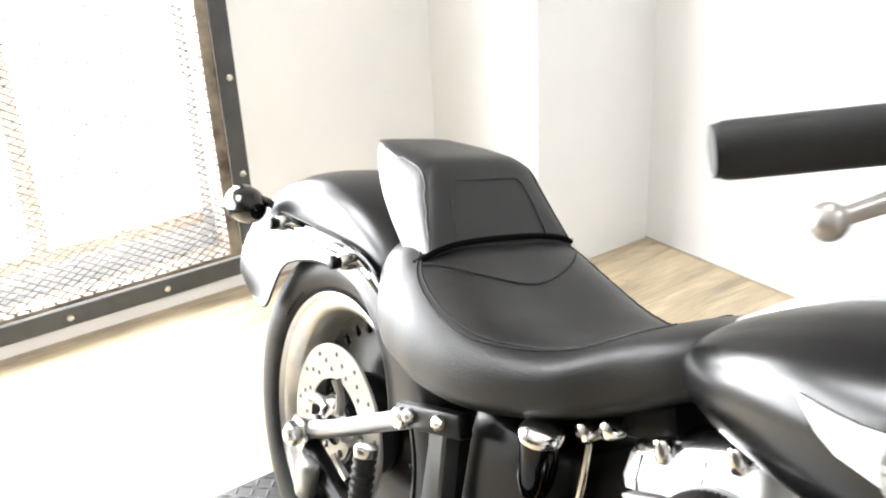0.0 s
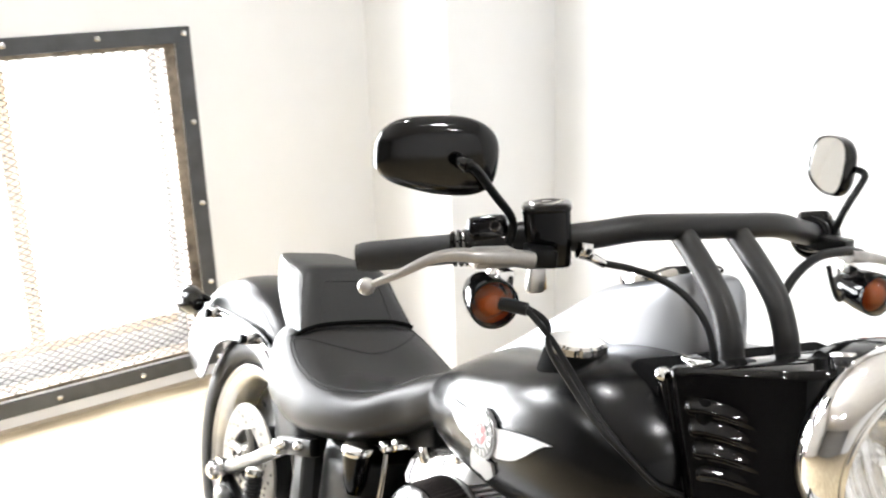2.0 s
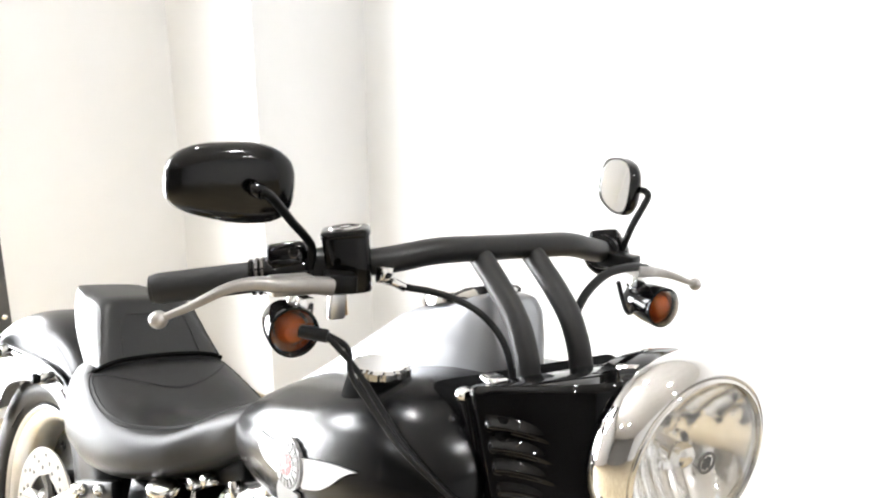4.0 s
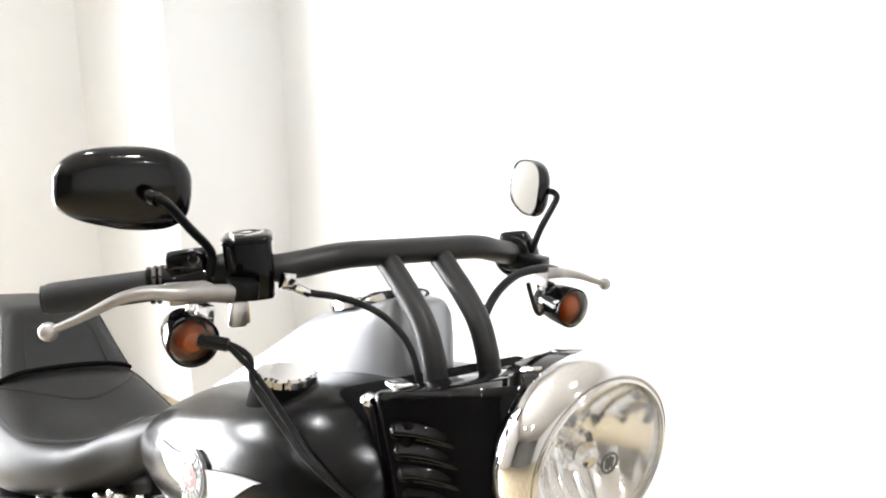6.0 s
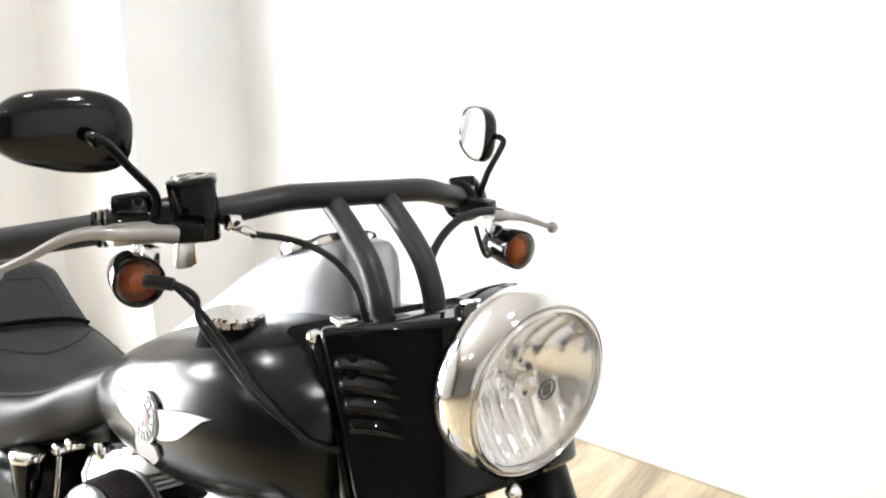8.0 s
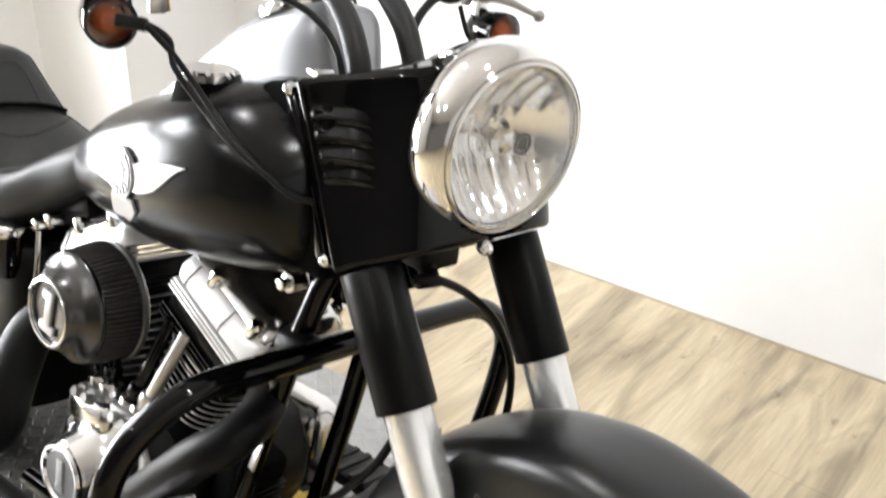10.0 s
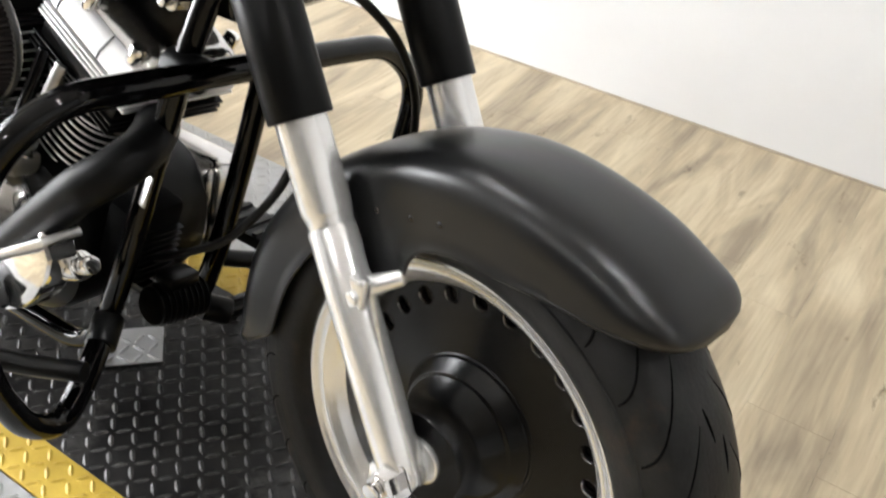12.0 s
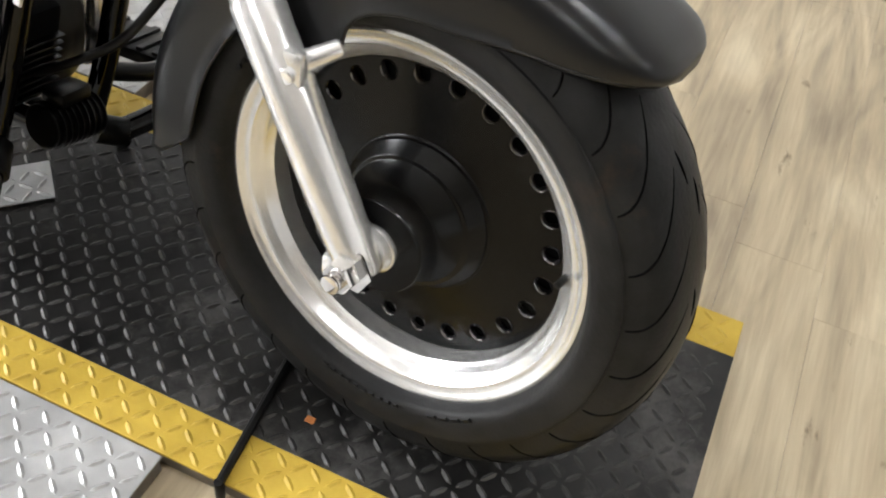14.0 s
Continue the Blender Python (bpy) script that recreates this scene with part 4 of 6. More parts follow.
# rear shell edge with its screws
for s in (-1, 1):
    a, b = Vector((1.232, s * 0.146, 0.990)), Vector((1.318, s * 0.149, 0.802))
    secs = []
    for t in (0.0, 0.02, 0.05, 0.5, 0.95, 0.98, 1.0):
        k = 0.6 if t in (0.0, 1.0) else 0.9 if t in (0.02, 0.98) else 1.0
        c = a.lerp(b, t)
        secs.append([c + Vector((-0.010 + 0.0115 * k * math.copysign(abs(math.cos(q)) ** 0.6, math.cos(q)), 0.0095 * k * math.copysign(abs(math.sin(q)) ** 0.6, math.sin(q)), 0)) for q in [2 * math.pi * i / 20 for i in range(20)]])
    fl = part("flange", loft(B(), secs), BLACKGLOSS, nac, "gloss black rear shell edge")
    for c in (Vector((1.226, s * 0.153, 0.984)), Vector((1.314, s * 0.156, 0.812))):
        part("flange_screw", bolt(B(), c, (0.1, s, 0.05), 0.0088, 0.008), CHROME, fl, "chrome screw")
    part("top_clip", box(B(), (1.252, s * 0.132, 1.0075), (0.026, 0.022, 0.008), 0.003, m=None, seg=3), CHROME, nac, "small chrome clip")
part("top_clip", box(B(), (0, 0, 0), (0.030, 0.014, 0.009), 0.003, m=Matrix.Translation((1.372, -0.052, 1.047)) @ pose(0, 0, 0, 0, -15, 0), seg=3), CHROME, nac, "small chrome clip")

bm = B()
lathe(bm, [(0.080, -0.085), (0.097, -0.052), (0.1045, -0.030), (0.1080, -0.016), (0.1095, -0.010)], HLM, 80)
part("headlamp_bucket", bm, BLACKGLOSS, nac, smooth=60)
bm = B()
lathe(bm, [(0.1040, -0.020), (0.1095, -0.0175), (0.1120, -0.012), (0.1134, -0.002), (0.1128, 0.008), (0.1105, 0.016), (0.1065, 0.023), (0.1015, 0.0285), (0.0985, 0.0305), (0.0970, 0.0295), (0.0966, 0.0275), (0.0955, 0.0275), (0.0950, 0.0315), (0.0940, 0.0330), (0.0920, 0.0335), (0.0910, 0.0320), (0.0910, 0.022)], HLM, 112)
ring = part("headlamp", bm, CHROME, bike, "round headlamp in a wide chrome trim ring", STEER, smooth=45)
bm = B()
lathe(bm, [(0.0912, 0.028), (0.086, 0.034), (0.070, 0.0405), (0.043, 0.0455), (0.02, 0.0472), (0, 0.0476), (0.0, 0.0450), (0.043, 0.0430), (0.070, 0.0380), (0.086, 0.0315), (0.0912, 0.0255)], HLM, 72)
lens = part("lens", bm, LENS, ring, "clear glass lens", smooth=80)
lens.visible_shadow = False
# faceted reflector: vertical flutes in stepped bands of a bowl; its x runs across, y up
bm = B()
rings = []
for i in range(31):
    r = 0.0905 * (1 - i / 30) + 0.010 * (i / 30)
    depth = 0.022 - 0.072 * (1 - (r / 0.0905) ** 2)
    row = []
    for k in range(180):
        a = 2 * math.pi * k / 180
        x, y = r * math.cos(a), r * math.sin(a)
        cell = abs(((x / 0.017 + 40) % 1) - 0.5) * 2
        flute = 0.0042 * (1 - cell * cell) + 0.0016 * (math.floor(x / 0.017 + 40) % 2)
        if abs(y) < 0.030:
            flute = flute * 0.35 + 0.002
        row.append(bm.verts.new(HLM @ Vector((x, y, depth + flute * min(1, (0.0905 - r) / 0.008)))))
    rings.append(row)
for A, C in zip(rings, rings[1:]):
    for k in range(180):
        bm.faces.new((A[k], A[(k + 1) % 180], C[(k + 1) % 180], C[k]))
bm.faces.new(rings[-1])
part("reflector", bm, REFLECT, ring, "fluted mirror reflector", smooth=18)
bm = B()
lathe(bm, [(0, 0.020), (0.006, 0.0195), (0.012, 0.016), (0.0145, 0.009), (0.0145, 0.004), (0.011, -0.002), (0.009, -0.04), (0, -0.045)], HLM, 32)
lathe(bm, [(0.018, -0.012), (0.024, -0.008), (0.024, -0.005), (0.018, -0.009), (0.018, -0.012)], HLM, 32)
part("bulb_shield", bm, CHROME, ring, "polished bulb shield")
PL = HL_IN @ Vector((1.4132, -0.053, 0.981))
bm = B()
m = HLM @ Matrix.Translation((PL.x, PL.y, -0.012))
lathe(bm, [(0.0150, -0.03), (0.0150, 0.008), (0.0135, 0.010), (0.012, 0.008), (0.0105, -0.006), (0, -0.008)], m, 30)
part("position_lamp", bm, REFLECT, ring, "small round position lamp")
bm = B()
mk = HL_IN @ Vector((1.468, -0.018, 0.967))
m = HLM @ Matrix.Translation((mk.x, mk.y, 0.0462))
lathe(bm, [(0.0098, 0), (0.0098, 0.0018), (0.0122, 0.0018), (0.0122, 0), (0.0098, 0)], m, 32)
for k in (-1, 0, 1):
    box(bm, (k * 0.0042, 0, 0.0009), (0.0018, 0.012 if k else 0.015, 0.0018), m=m)
part("lens_mark", bm, BADGEDARK, ring, "small dark round lens mark")
bm = B()
bolt(bm, (1.4335, -0.030, 0.846), (0.9, -0.3, -0.3), 0.009, 0.010)
part("clamp_screw", bm, CHROME, ring)

# handlebar, risers and controls
bm = B()
bar = [(0.945, -0.403, 1.056), (1.066, -0.216, 1.100), (1.090, -0.165, 1.110), (1.105, -0.115, 1.122), (1.105, 0.115, 1.122), (1.090, 0.165, 1.110), (1.066, 0.216, 1.100), (0.945, 0.403, 1.056)]
tube(bm, bend_points(bar, 0.04), 0.0164, 24)
hbar = part("handlebar", bm, BARBLACK, bike, "thick textured black handlebar", STEER)
BARD = Vector((0.121, 0.187, 0.044)).normalized()
for s in (-1, 1):
    yr = -0.047 if s < 0 else 0.041
    bm = B()
    tube(bm, curve_points([(1.094, yr, 1.122), (1.116, yr, 1.108), (1.157, yr, 1.078), (1.189, yr, 1.049), (1.206, yr, 1.022), (1.216, yr, 0.998), (1.228, yr, 0.950)], 7), 0.0150, 24)
    part("riser", bm, BARBLACK, hbar, "bent black riser tube")
    # grip with flange and end cap
    d = Vector((BARD.x, -s * BARD.y, BARD.z))
    a = Vector((0.940, s * 0.412, 1.054))
    bm = B()
    lathe(bm, [(0, 0.013), (0.014, 0.013), (0.0168, 0.0145), (0.0179, 0.018), (0.0182, 0.026), (0.0182, 0.122), (0.0184, 0.127), (0.0178, 0.128)], axis_frame(a, d), 36)
    g = part("grip", bm, GRIPRUB, hbar, "dark grey rubber grip")
    bm = B()
    lathe(bm, [(0, 0.0115), (0.009, 0.0115), (0.0115, 0.0135), (0, 0.0135)], axis_frame(a, d), 26)
    part("end_cap", bm, GRIPRUB, g)
    bm = B()
    for k in range(3):
        c = a + d * (0.129 + 0.008 * k)
        lathe(bm, [(0.017, -0.003), (0.0215, -0.002), (0.0215, 0.002), (0.017, 0.003)], axis_frame(c, d), 26)
    part("grip_collar", bm, BLACKGLOSS, g)
    # switch housing: a clamp round the bar with a raised block over it
    F3 = axis_frame(a + d * 0.170, d)
    bm = B()
    lathe(bm, [(0.0165, -0.026), (0.021, -0.026), (0.0235, -0.023), (0.0235, 0.023), (0.021, 0.026), (0.0165, 0.026)], F3, 30)
    sw = part("switch_housing", bm, BLACKGLOSS, hbar, "gloss black switch housing")
    up3 = Vector((-0.25, 0, 1))
    up3 = (up3 - d * up3.dot(d)).normalized()
    SWM = Matrix.Translation(a + d * 0.172 + up3 * 0.021) @ Matrix((d, up3.cross(d), up3)).transposed().to_4x4()
    bm = B()
    secs = []
    for h, k in ((-0.016, 0.90), (-0.012, 1.0), (0.004, 1.0), (0.010, 0.96), (0.0135, 0.86), (0.0145, 0.70)):
        secs.append([SWM @ Vector((0.0245 * k * math.copysign(abs(math.cos(q)) ** 0.45, math.cos(q)), 0.023 * k * math.copysign(abs(math.sin(q)) ** 0.45, math.sin(q)), h)) for q in [2 * math.pi * (i + 0.5) / 36 for i in range(36)]])
    loft(bm, secs)
    part("housing_block", bm, BLACKGLOSS, sw, smooth=50)
    if s > 0:
        part("housing_shell", lathe(B(), [(0.017, -0.024), (0.028, -0.022), (0.034, -0.014), (0.035, 0.004), (0.033, 0.018), (0.026, 0.026), (0.019, 0.027)], F3, 36), BLACKGLOSS, sw, smooth=50)
        part("housing_band", lathe(B(), [(0.0185, 0.026), (0.0225, 0.026), (0.0225, 0.034), (0.0185, 0.034)], F3, 30), CHROMEWORN, sw, "bright clamp band")
    fy = -1 if (SWM.to_3x3() @ Vector((0, -1, 0))).x > 0 else 1
    part("switch_button", lathe(B(), [(0.0066, -0.004), (0.0066, 0.001), (0.0050, 0.0015), (0.0045, -0.003), (0, -0.003)], axis_frame(SWM @ Vector((0.010, fy * 0.0235, 0.001)), SWM.to_3x3() @ Vector((0, fy, 0)))), CHROMEBLACK, sw)
    for k in range(2):
        part("housing_rib", lathe(B(), [(0.0165, -0.002), (0.0225, -0.0015), (0.0225, 0.0015), (0.0165, 0.002)], axis_frame(a + d * (0.136 + 0.007 * k), d), 26), CHROMEBLACK, sw)
    # lever perch
    pc = a + d * 0.212
    bm = B()
    lathe(bm, [(0.0178, -0.013), (0.0245, -0.011), (0.0255, 0), (0.0245, 0.011), (0.0178, 0.013)], axis_frame(pc, d), 28)
    q = pc + Vector((0.034, 0, -0.006))
    box(bm, (0, 0, 0), (0.055, 0.034, 0.022), 0.004, m=Matrix.Translation(q) @ pose(0, 0, 0, 0, 0, s * 20))
    perch = part("lever_perch", bm, BLACKSATIN, hbar)
    # lever: flat blade to a ball
    bm = B()
    if s < 0:
        pts = [(1.124, -0.272, 1.092), (1.126, -0.300, 1.096), (1.125, -0.335, 1.098), (1.117, -0.360, 1.099), (1.105, -0.384, 1.092), (1.086, -0.412, 1.072), (1.066, -0.440, 1.054)]
    else:
        pts = [(1.120, 0.232, 1.082), (1.115, 0.265, 1.078), (1.106, 0.290, 1.074), (1.102, 0.315, 1.070), (1.100, 0.347, 1.063), (1.100, 0.380, 1.053), (1.100, 0.406, 1.046)]
    line = curve_points(pts, 6)
    rings = []
    for i, p in enumerate(line):
        t = i / (len(line) - 1)
        tn = (line[min(i + 1, len(line) - 1)] - line[max(i - 1, 0)]).normalized()
        sx = tn.cross(Vector((0, 0, 1))).normalized()
        up = sx.cross(tn)
        hw, hh = 0.0070 * (1 - t) ** 0.8 + 0.0050, 0.0065 * (1 - t) + 0.0036
        rings.append([p + sx * hw * math.copysign(abs(math.cos(k)) ** 0.7, math.cos(k)) + up * hh * math.copysign(abs(math.sin(k)) ** 0.7, math.sin(k)) for k in [2 * math.pi * j / 18 for j in range(18)]])
    loft(bm, rings)
    r = bmesh.ops.create_uvsphere(bm, u_segments=18, v_segments=12, radius=0.0098)
    for v in r["verts"]:
        v.co += line[-1]
    if s < 0:
        part("lever_root", box(B(), (1.121, -0.318, 1.096), (0.020, 0.050, 0.022), 0.004), LEVERALU, perch, "bright lever root")
    part("lever", bm, LEVERALU, perch, "worn polished aluminium lever with a ball end", smooth=60)
    # indicator on its stalk
    bm = B()
    m = axis_frame((1.102, 0.296, 1.026) if s > 0 else (1.080, -0.297, 1.040), (1, -0.12 if s > 0 else -0.25, -0.02)) @ Matrix.Diagonal((0.9, 0.9, 1, 1) if s > 0 else (0.86, 0.86, 1, 1))
    lathe(bm, [(0, -0.046), (0.012, -0.044), (0.022, -0.034), (0.029, -0.016), (0.0325, 0.008), (0.0335, 0.030), (0.0332, 0.0335), (0.0300, 0.0335), (0.0295, 0.024)], m, 44)
    ind = part("indicator", bm, BLACKGLOSS, hbar, "bullet indicator lamp with a gloss black shell")
    bm = B()
    lathe(bm, [(0.0300, 0.028), (0.0292, 0.0365), (0.024, 0.0415), (0.012, 0.0445), (0, 0.0455), (0, 0.0435), (0.012, 0.0425), (0.024, 0.0395), (0.0285, 0.035), (0.0292, 0.027)], m, 40)
    part("lens", bm, SMOKE, ind, "smoked clear lens", smooth=80).visible_shadow = False
    bm = B()
    lathe(bm, [(0.029, 0.022), (0.020, 0.004), (0.008, -0.006), (0, -0.006)], m, 36)
    part("reflector", bm, REFLECT, ind)
    bm = B()
    lathe(bm, [(0, 0.036), (0.012, 0.034), (0.0195, 0.026), (0.021, 0.014), (0.017, 0.004), (0, 0.002)], m, 30)
    part("bulb", bm, AMBERBULB, ind, "amber bulb cover")
    bm = B()
    rod(bm, (1.080, s * 0.300, 1.046), (1.080, s * 0.285, 1.085), 0.007, 14)
    box(bm, (1.086, s * 0.282, 1.058), (0.022, 0.020, 0.030), 0.003)
    part("bracket", bm, CHROME, ind)
    # mirror: shell, bright rim, glass, stem
    if s < 0:
        mc, nrm = Vector((1.056, -0.366, 1.199)), Vector((-0.97, 0.20, 0.08))
    else:
        mc, nrm = Vector((0.980, 0.330, 1.187)), Vector((-0.46, -0.885, 0.03))
    nrm.normalize()
    side = Vector((0, 0, 1)).cross(nrm).normalized()
    if side.y * s < 0:
        side = -side
    if s > 0:
        side = -side if side.x > 0 else side
    up = nrm.cross(side)
    up = up if up.z > 0 else -up

    def outline(k, scale=1.0):
        """The mirror's rim: wide and round inboard, narrower outboard."""
        c, v = math.cos(k), math.sin(k)
        u = math.copysign(abs(c) ** (0.55 if c > 0 else 0.80), c) * (0.0665 if c > 0 else 0.0730)
        h = math.copysign(abs(v) ** 0.66, v) * (0.0425 if v > 0 else 0.0440) * (1 - 0.13 * (u / 0.074)) - 0.004 * (u / 0.074) ** 2
        if v < 0:
            h *= 1 - 0.22 * max(0, u / 0.074)
        return side * u * scale + up * h * scale

    ks = [2 * math.pi * i / 56 for i in range(56)]
    bm = B()
    secs = [[mc + outline(k, sc) - nrm * h for k in ks] for sc, h in ((0.90, -0.001), (0.925, -0.0035), (0.975, -0.0040), (1.0, 0.001), (1.0, 0.006), (0.985, 0.010), (0.94, 0.014), (0.84, 0.0185), (0.66, 0.022), (0.4, 0.024), (0.1, 0.025))]
    loft(bm, secs)
    mir = part("mirror", bm, SHELL, hbar, "gloss black teardrop rear-view mirror", smooth=60)
    bm = B()
    loft(bm, [[mc + outline(k, sc) + nrm * h for k in ks] for sc, h in ((0.91, 0.0005), (0.91, 0.0016), (0.90, 0.0020))])
    part("mirror_glass", bm, MIRROR, mir, "silvered mirror glass", smooth=20)
    bm = B()
    if s < 0:
        pts = [(1.062, -0.262, 1.098), (1.066, -0.264, 1.126), (1.082, -0.300, 1.158), (1.098, -0.334, 1.187), (1.102, -0.348, 1.193), (1.090, -0.353, 1.196)]
    else:
        pts = [(1.062, 0.258, 1.080), (1.067, 0.262, 1.096), (1.0735, 0.272, 1.1356), (1.070, 0.298, 1.168), (1.066, 0.309, 1.181), (1.052, 0.315, 1.1865), (1.027, 0.325, 1.185), (1.000, 0.335, 1.186)]
    tube(bm, curve_points(pts, 7), 0.0052, 14)
    stem = part("stem", bm, BLACKSATIN, mir)
    bm = B()
    rod(bm, pts[-1], Vector(pts[-1]).lerp(Vector(pts[-2]), 1.2), 0.0080, 18)
    part("stem_joint", bm, BLACKGLOSS, stem)

# brake master cylinder
bm = B()
MCM = Matrix.Translation((1.069, -0.216, 1.114)) @ pose(0, 0, 0, 9, 0, -33)
secs = []
for z, k in ((-0.042, 0.86), (-0.039, 0.93), (-0.012, 0.97), (0.020, 1.0), (0.024, 1.0)):
    secs.append([MCM @ Vector((0.0275 * k * math.copysign(abs(math.cos(q)) ** 0.4, math.cos(q)), 0.0280 * k * math.copysign(abs(math.sin(q)) ** 0.4, math.sin(q)), z)) for q in [2 * math.pi * (i + 0.5) / 40 for i in range(40)]])
loft(bm, secs)
mcyl = part("brake_master_cylinder", bm, BLACKGLOSS, hbar, "gloss black brake fluid reservoir")
bm = B()
secs = []
for z, k in ((0.0235, 1.02), (0.0245, 1.05), (0.0285, 1.05), (0.0310, 0.98), (0.0322, 0.86), (0.0324, 0.5)):
    secs.append([MCM @ Vector((0.0275 * k * math.copysign(abs(math.cos(q)) ** 0.4, math.cos(q)), 0.0280 * k * math.copysign(abs(math.sin(q)) ** 0.4, math.sin(q)), z)) for q in [2 * math.pi * (i + 0.5) / 40 for i in range(40)]])
loft(bm, secs)
part("reservoir_lid", bm, BLACKGLOSS, mcyl)
bm = B()
lathe(bm, [(0.017, 0.0320), (0.017, 0.0340), (0.0195, 0.0340), (0.0195, 0.0315)], MCM, 30)
lathe(bm, [(0, 0.0320), (0.006, 0.0320), (0.006, 0.0340), (0, 0.0340)], MCM, 20)
part("sight_ring", bm, CHROMEWORN, mcyl)
bm = B()
rod(bm, (1.106, -0.196, 1.097), (1.110, -0.180, 1.093), 0.0095, 18)
rod(bm, (1.108, -0.186, 1.092), (1.114, -0.162, 1.081), 0.0055, 14)
box(bm, (1.111, -0.190, 1.100), (0.014, 0.014, 0.014), 0.002)
part("banjo_fitting", bm, CHROME, mcyl, "bright brake hose fitting")
bm = B()
tube(bm, curve_points([(1.1125, -0.166, 1.083)] + [(1.119, -0.155, 1.081), (1.126, -0.135, 1.078), (1.145, -0.115, 1.073), (1.171, -0.1, 1.064), (1.19, -0.088, 1.049), (1.206, -0.08, 1.029), (1.218, -0.076, 1.001)] + [(1.225, -0.07, 0.95)], 8), 0.0042, 12)
part("brake_hose", bm, HOSE, hbar)
bm = B()
tube(bm, curve_points([(1.118, 0.262, 1.083), (1.125, 0.222, 1.088), (1.130, 0.165, 1.082), (1.140, 0.115, 1.055), (1.155, 0.085, 1.015), (1.185, 0.07, 0.96)], 8), 0.0062, 12)
part("clutch_cable", bm, HOSE, hbar)
bm = B()
tube(bm, curve_points([(1.095, 0.232, 1.06), (1.10, 0.240, 1.035), (1.105, 0.246, 1.018), (1.10, 0.262, 1.012), (1.095, 0.275, 1.026)], 6), 0.0035, 8)
part("switch_wire", bm, HOSE, hbar)
# wiring from the throttle side down past the tank
CABLE = [Vector(q) for q in ((1.160, -0.248, 1.000), (1.188, -0.228, 0.958), (1.212, -0.225, 0.941), (1.236, -0.219, 0.925), (1.261, -0.203, 0.901), (1.278, -0.185, 0.883), (1.288, -0.158, 0.872))]
for off in (0.0, 0.010):
    bm = B()
    tube(bm, curve_points([(1.122, -0.300 + off * 0.4, 1.042), (1.140, -0.283 + off * 0.5, 1.041), (1.150, -0.268 + off, 1.026), CABLE[0] - Vector((0, off, 0)), CABLE[1] - Vector((0, off * 0.9, 0)), CABLE[2] - Vector((0, off * 0.7, 0)), CABLE[3] - Vector((0, off * 0.5, 0)), CABLE[4], CABLE[5], CABLE[6]], 9), 0.0036, 12)
    part("control_cable", bm, HOSE, hbar, "thin black control cable")
bm = B()
rod(bm, (1.118, -0.302, 1.043), (1.142, -0.280, 1.041), 0.0075, 14)
part("cable_clip", bm, HOSE, hbar)
bm = B()
box(bm, (1.100, -0.246, 1.062), (0.012, 0.02, 0.03), 0.003)
part("trigger_catch", bm, ALUBRUSH, hbar)
bm = B()
rod(bm, (1.088, -0.235, 1.080), (1.092, -0.232, 1.048), 0.0065, 14)
part("brass_fitting", bm, BRASS, hbar, "small brass fitting")

# ---- tank fittings ----
bm = B()
CAPM = axis_frame((1.070, -0.160, 0.956), (0.0, -0.10, 1)) @ Matrix.Diagonal((0.92, 0.92, 0.8, 1))
lathe(bm, [(0.050, -0.040), (0.045, -0.016), (0.042, -0.002), (0.041, 0.003), (0.037, 0.004)], CAPM, 64)
cap = part("fuel_cap", bm, GROOVE, tank, "chrome screw fuel cap with a notched rim")
bm = B()
pts = []
for k in range(72):
    a = 2 * math.pi * k / 72
    pts.append((0.0415 if k % 6 < 4 else 0.0385, a))
low = [bm.verts.new(CAPM @ Vector((r * math.cos(a), r * math.sin(a), 0.004))) for r, a in pts]
mid = [bm.verts.new(CAPM @ Vector((r * math.cos(a), r * math.sin(a), 0.014))) for r, a in pts]
top = [bm.verts.new(CAPM @ Vector((r * 0.90 * math.cos(a), r * 0.90 * math.sin(a), 0.0175))) for r, a in pts]
hub_v = bm.verts.new(CAPM @ Vector((0, 0, 0.020)))
for k in range(72):
    j = (k + 1) % 72
    bm.faces.new((low[k], low[j], mid[j], mid[k]))
    bm.faces.new((mid[k], mid[j], top[j], top[k]))
    bm.faces.new((top[k], top[j], hub_v))
part("cap_top", bm, CHROME, cap, smooth=30)

# console with the instrument dome
CON = [(0.70, 0.030, 0.800, 0.765), (0.76, 0.050, 0.845, 0.80), (0.834, 0.060, 0.895, 0.85), (0.90, 0.064, 0.945, 0.89), (0.965, 0.068, 0.996, 0.91), (0.99, 0.070, 1.014, 0.91), (1.05, 0.072, 1.042, 0.91), (1.10, 0.070, 1.060, 0.91), (1.122, 0.066, 1.064, 0.91), (1.138, 0.060, 1.050, 0.91), (1.152, 0.052, 1.005, 0.91), (1.166, 0.040, 0.960, 0.915)]
bm = B()
loft(bm, [ring_section(0.70 + 0.466 * i / 44, *lerp_table(CON, 0.70 + 0.466 * i / 44), n=44, p_top=5.0, p_bot=4, mid=0.3) for i in range(45)])
con = part("console", bm, SILVERPAINT, tank, "satin silver tank console with an instrument dome", smooth=55)
SPM = axis_frame((1.057, 0.0, 1.044), (-0.37, 0, 1))
bm = B()
lathe(bm, [(0.066, -0.006), (0.067, 0.004), (0.064, 0.009), (0.058, 0.010), (0.057, 0.006)], SPM, 56)
part("instrument_bezel", bm, CHROME, con)
bm = B()
lathe(bm, [(0.057, 0.006), (0, 0.0065), (0, 0.004), (0.057, 0.003)], SPM, 40)
part("instrument_face", bm, BADGEDARK, con)


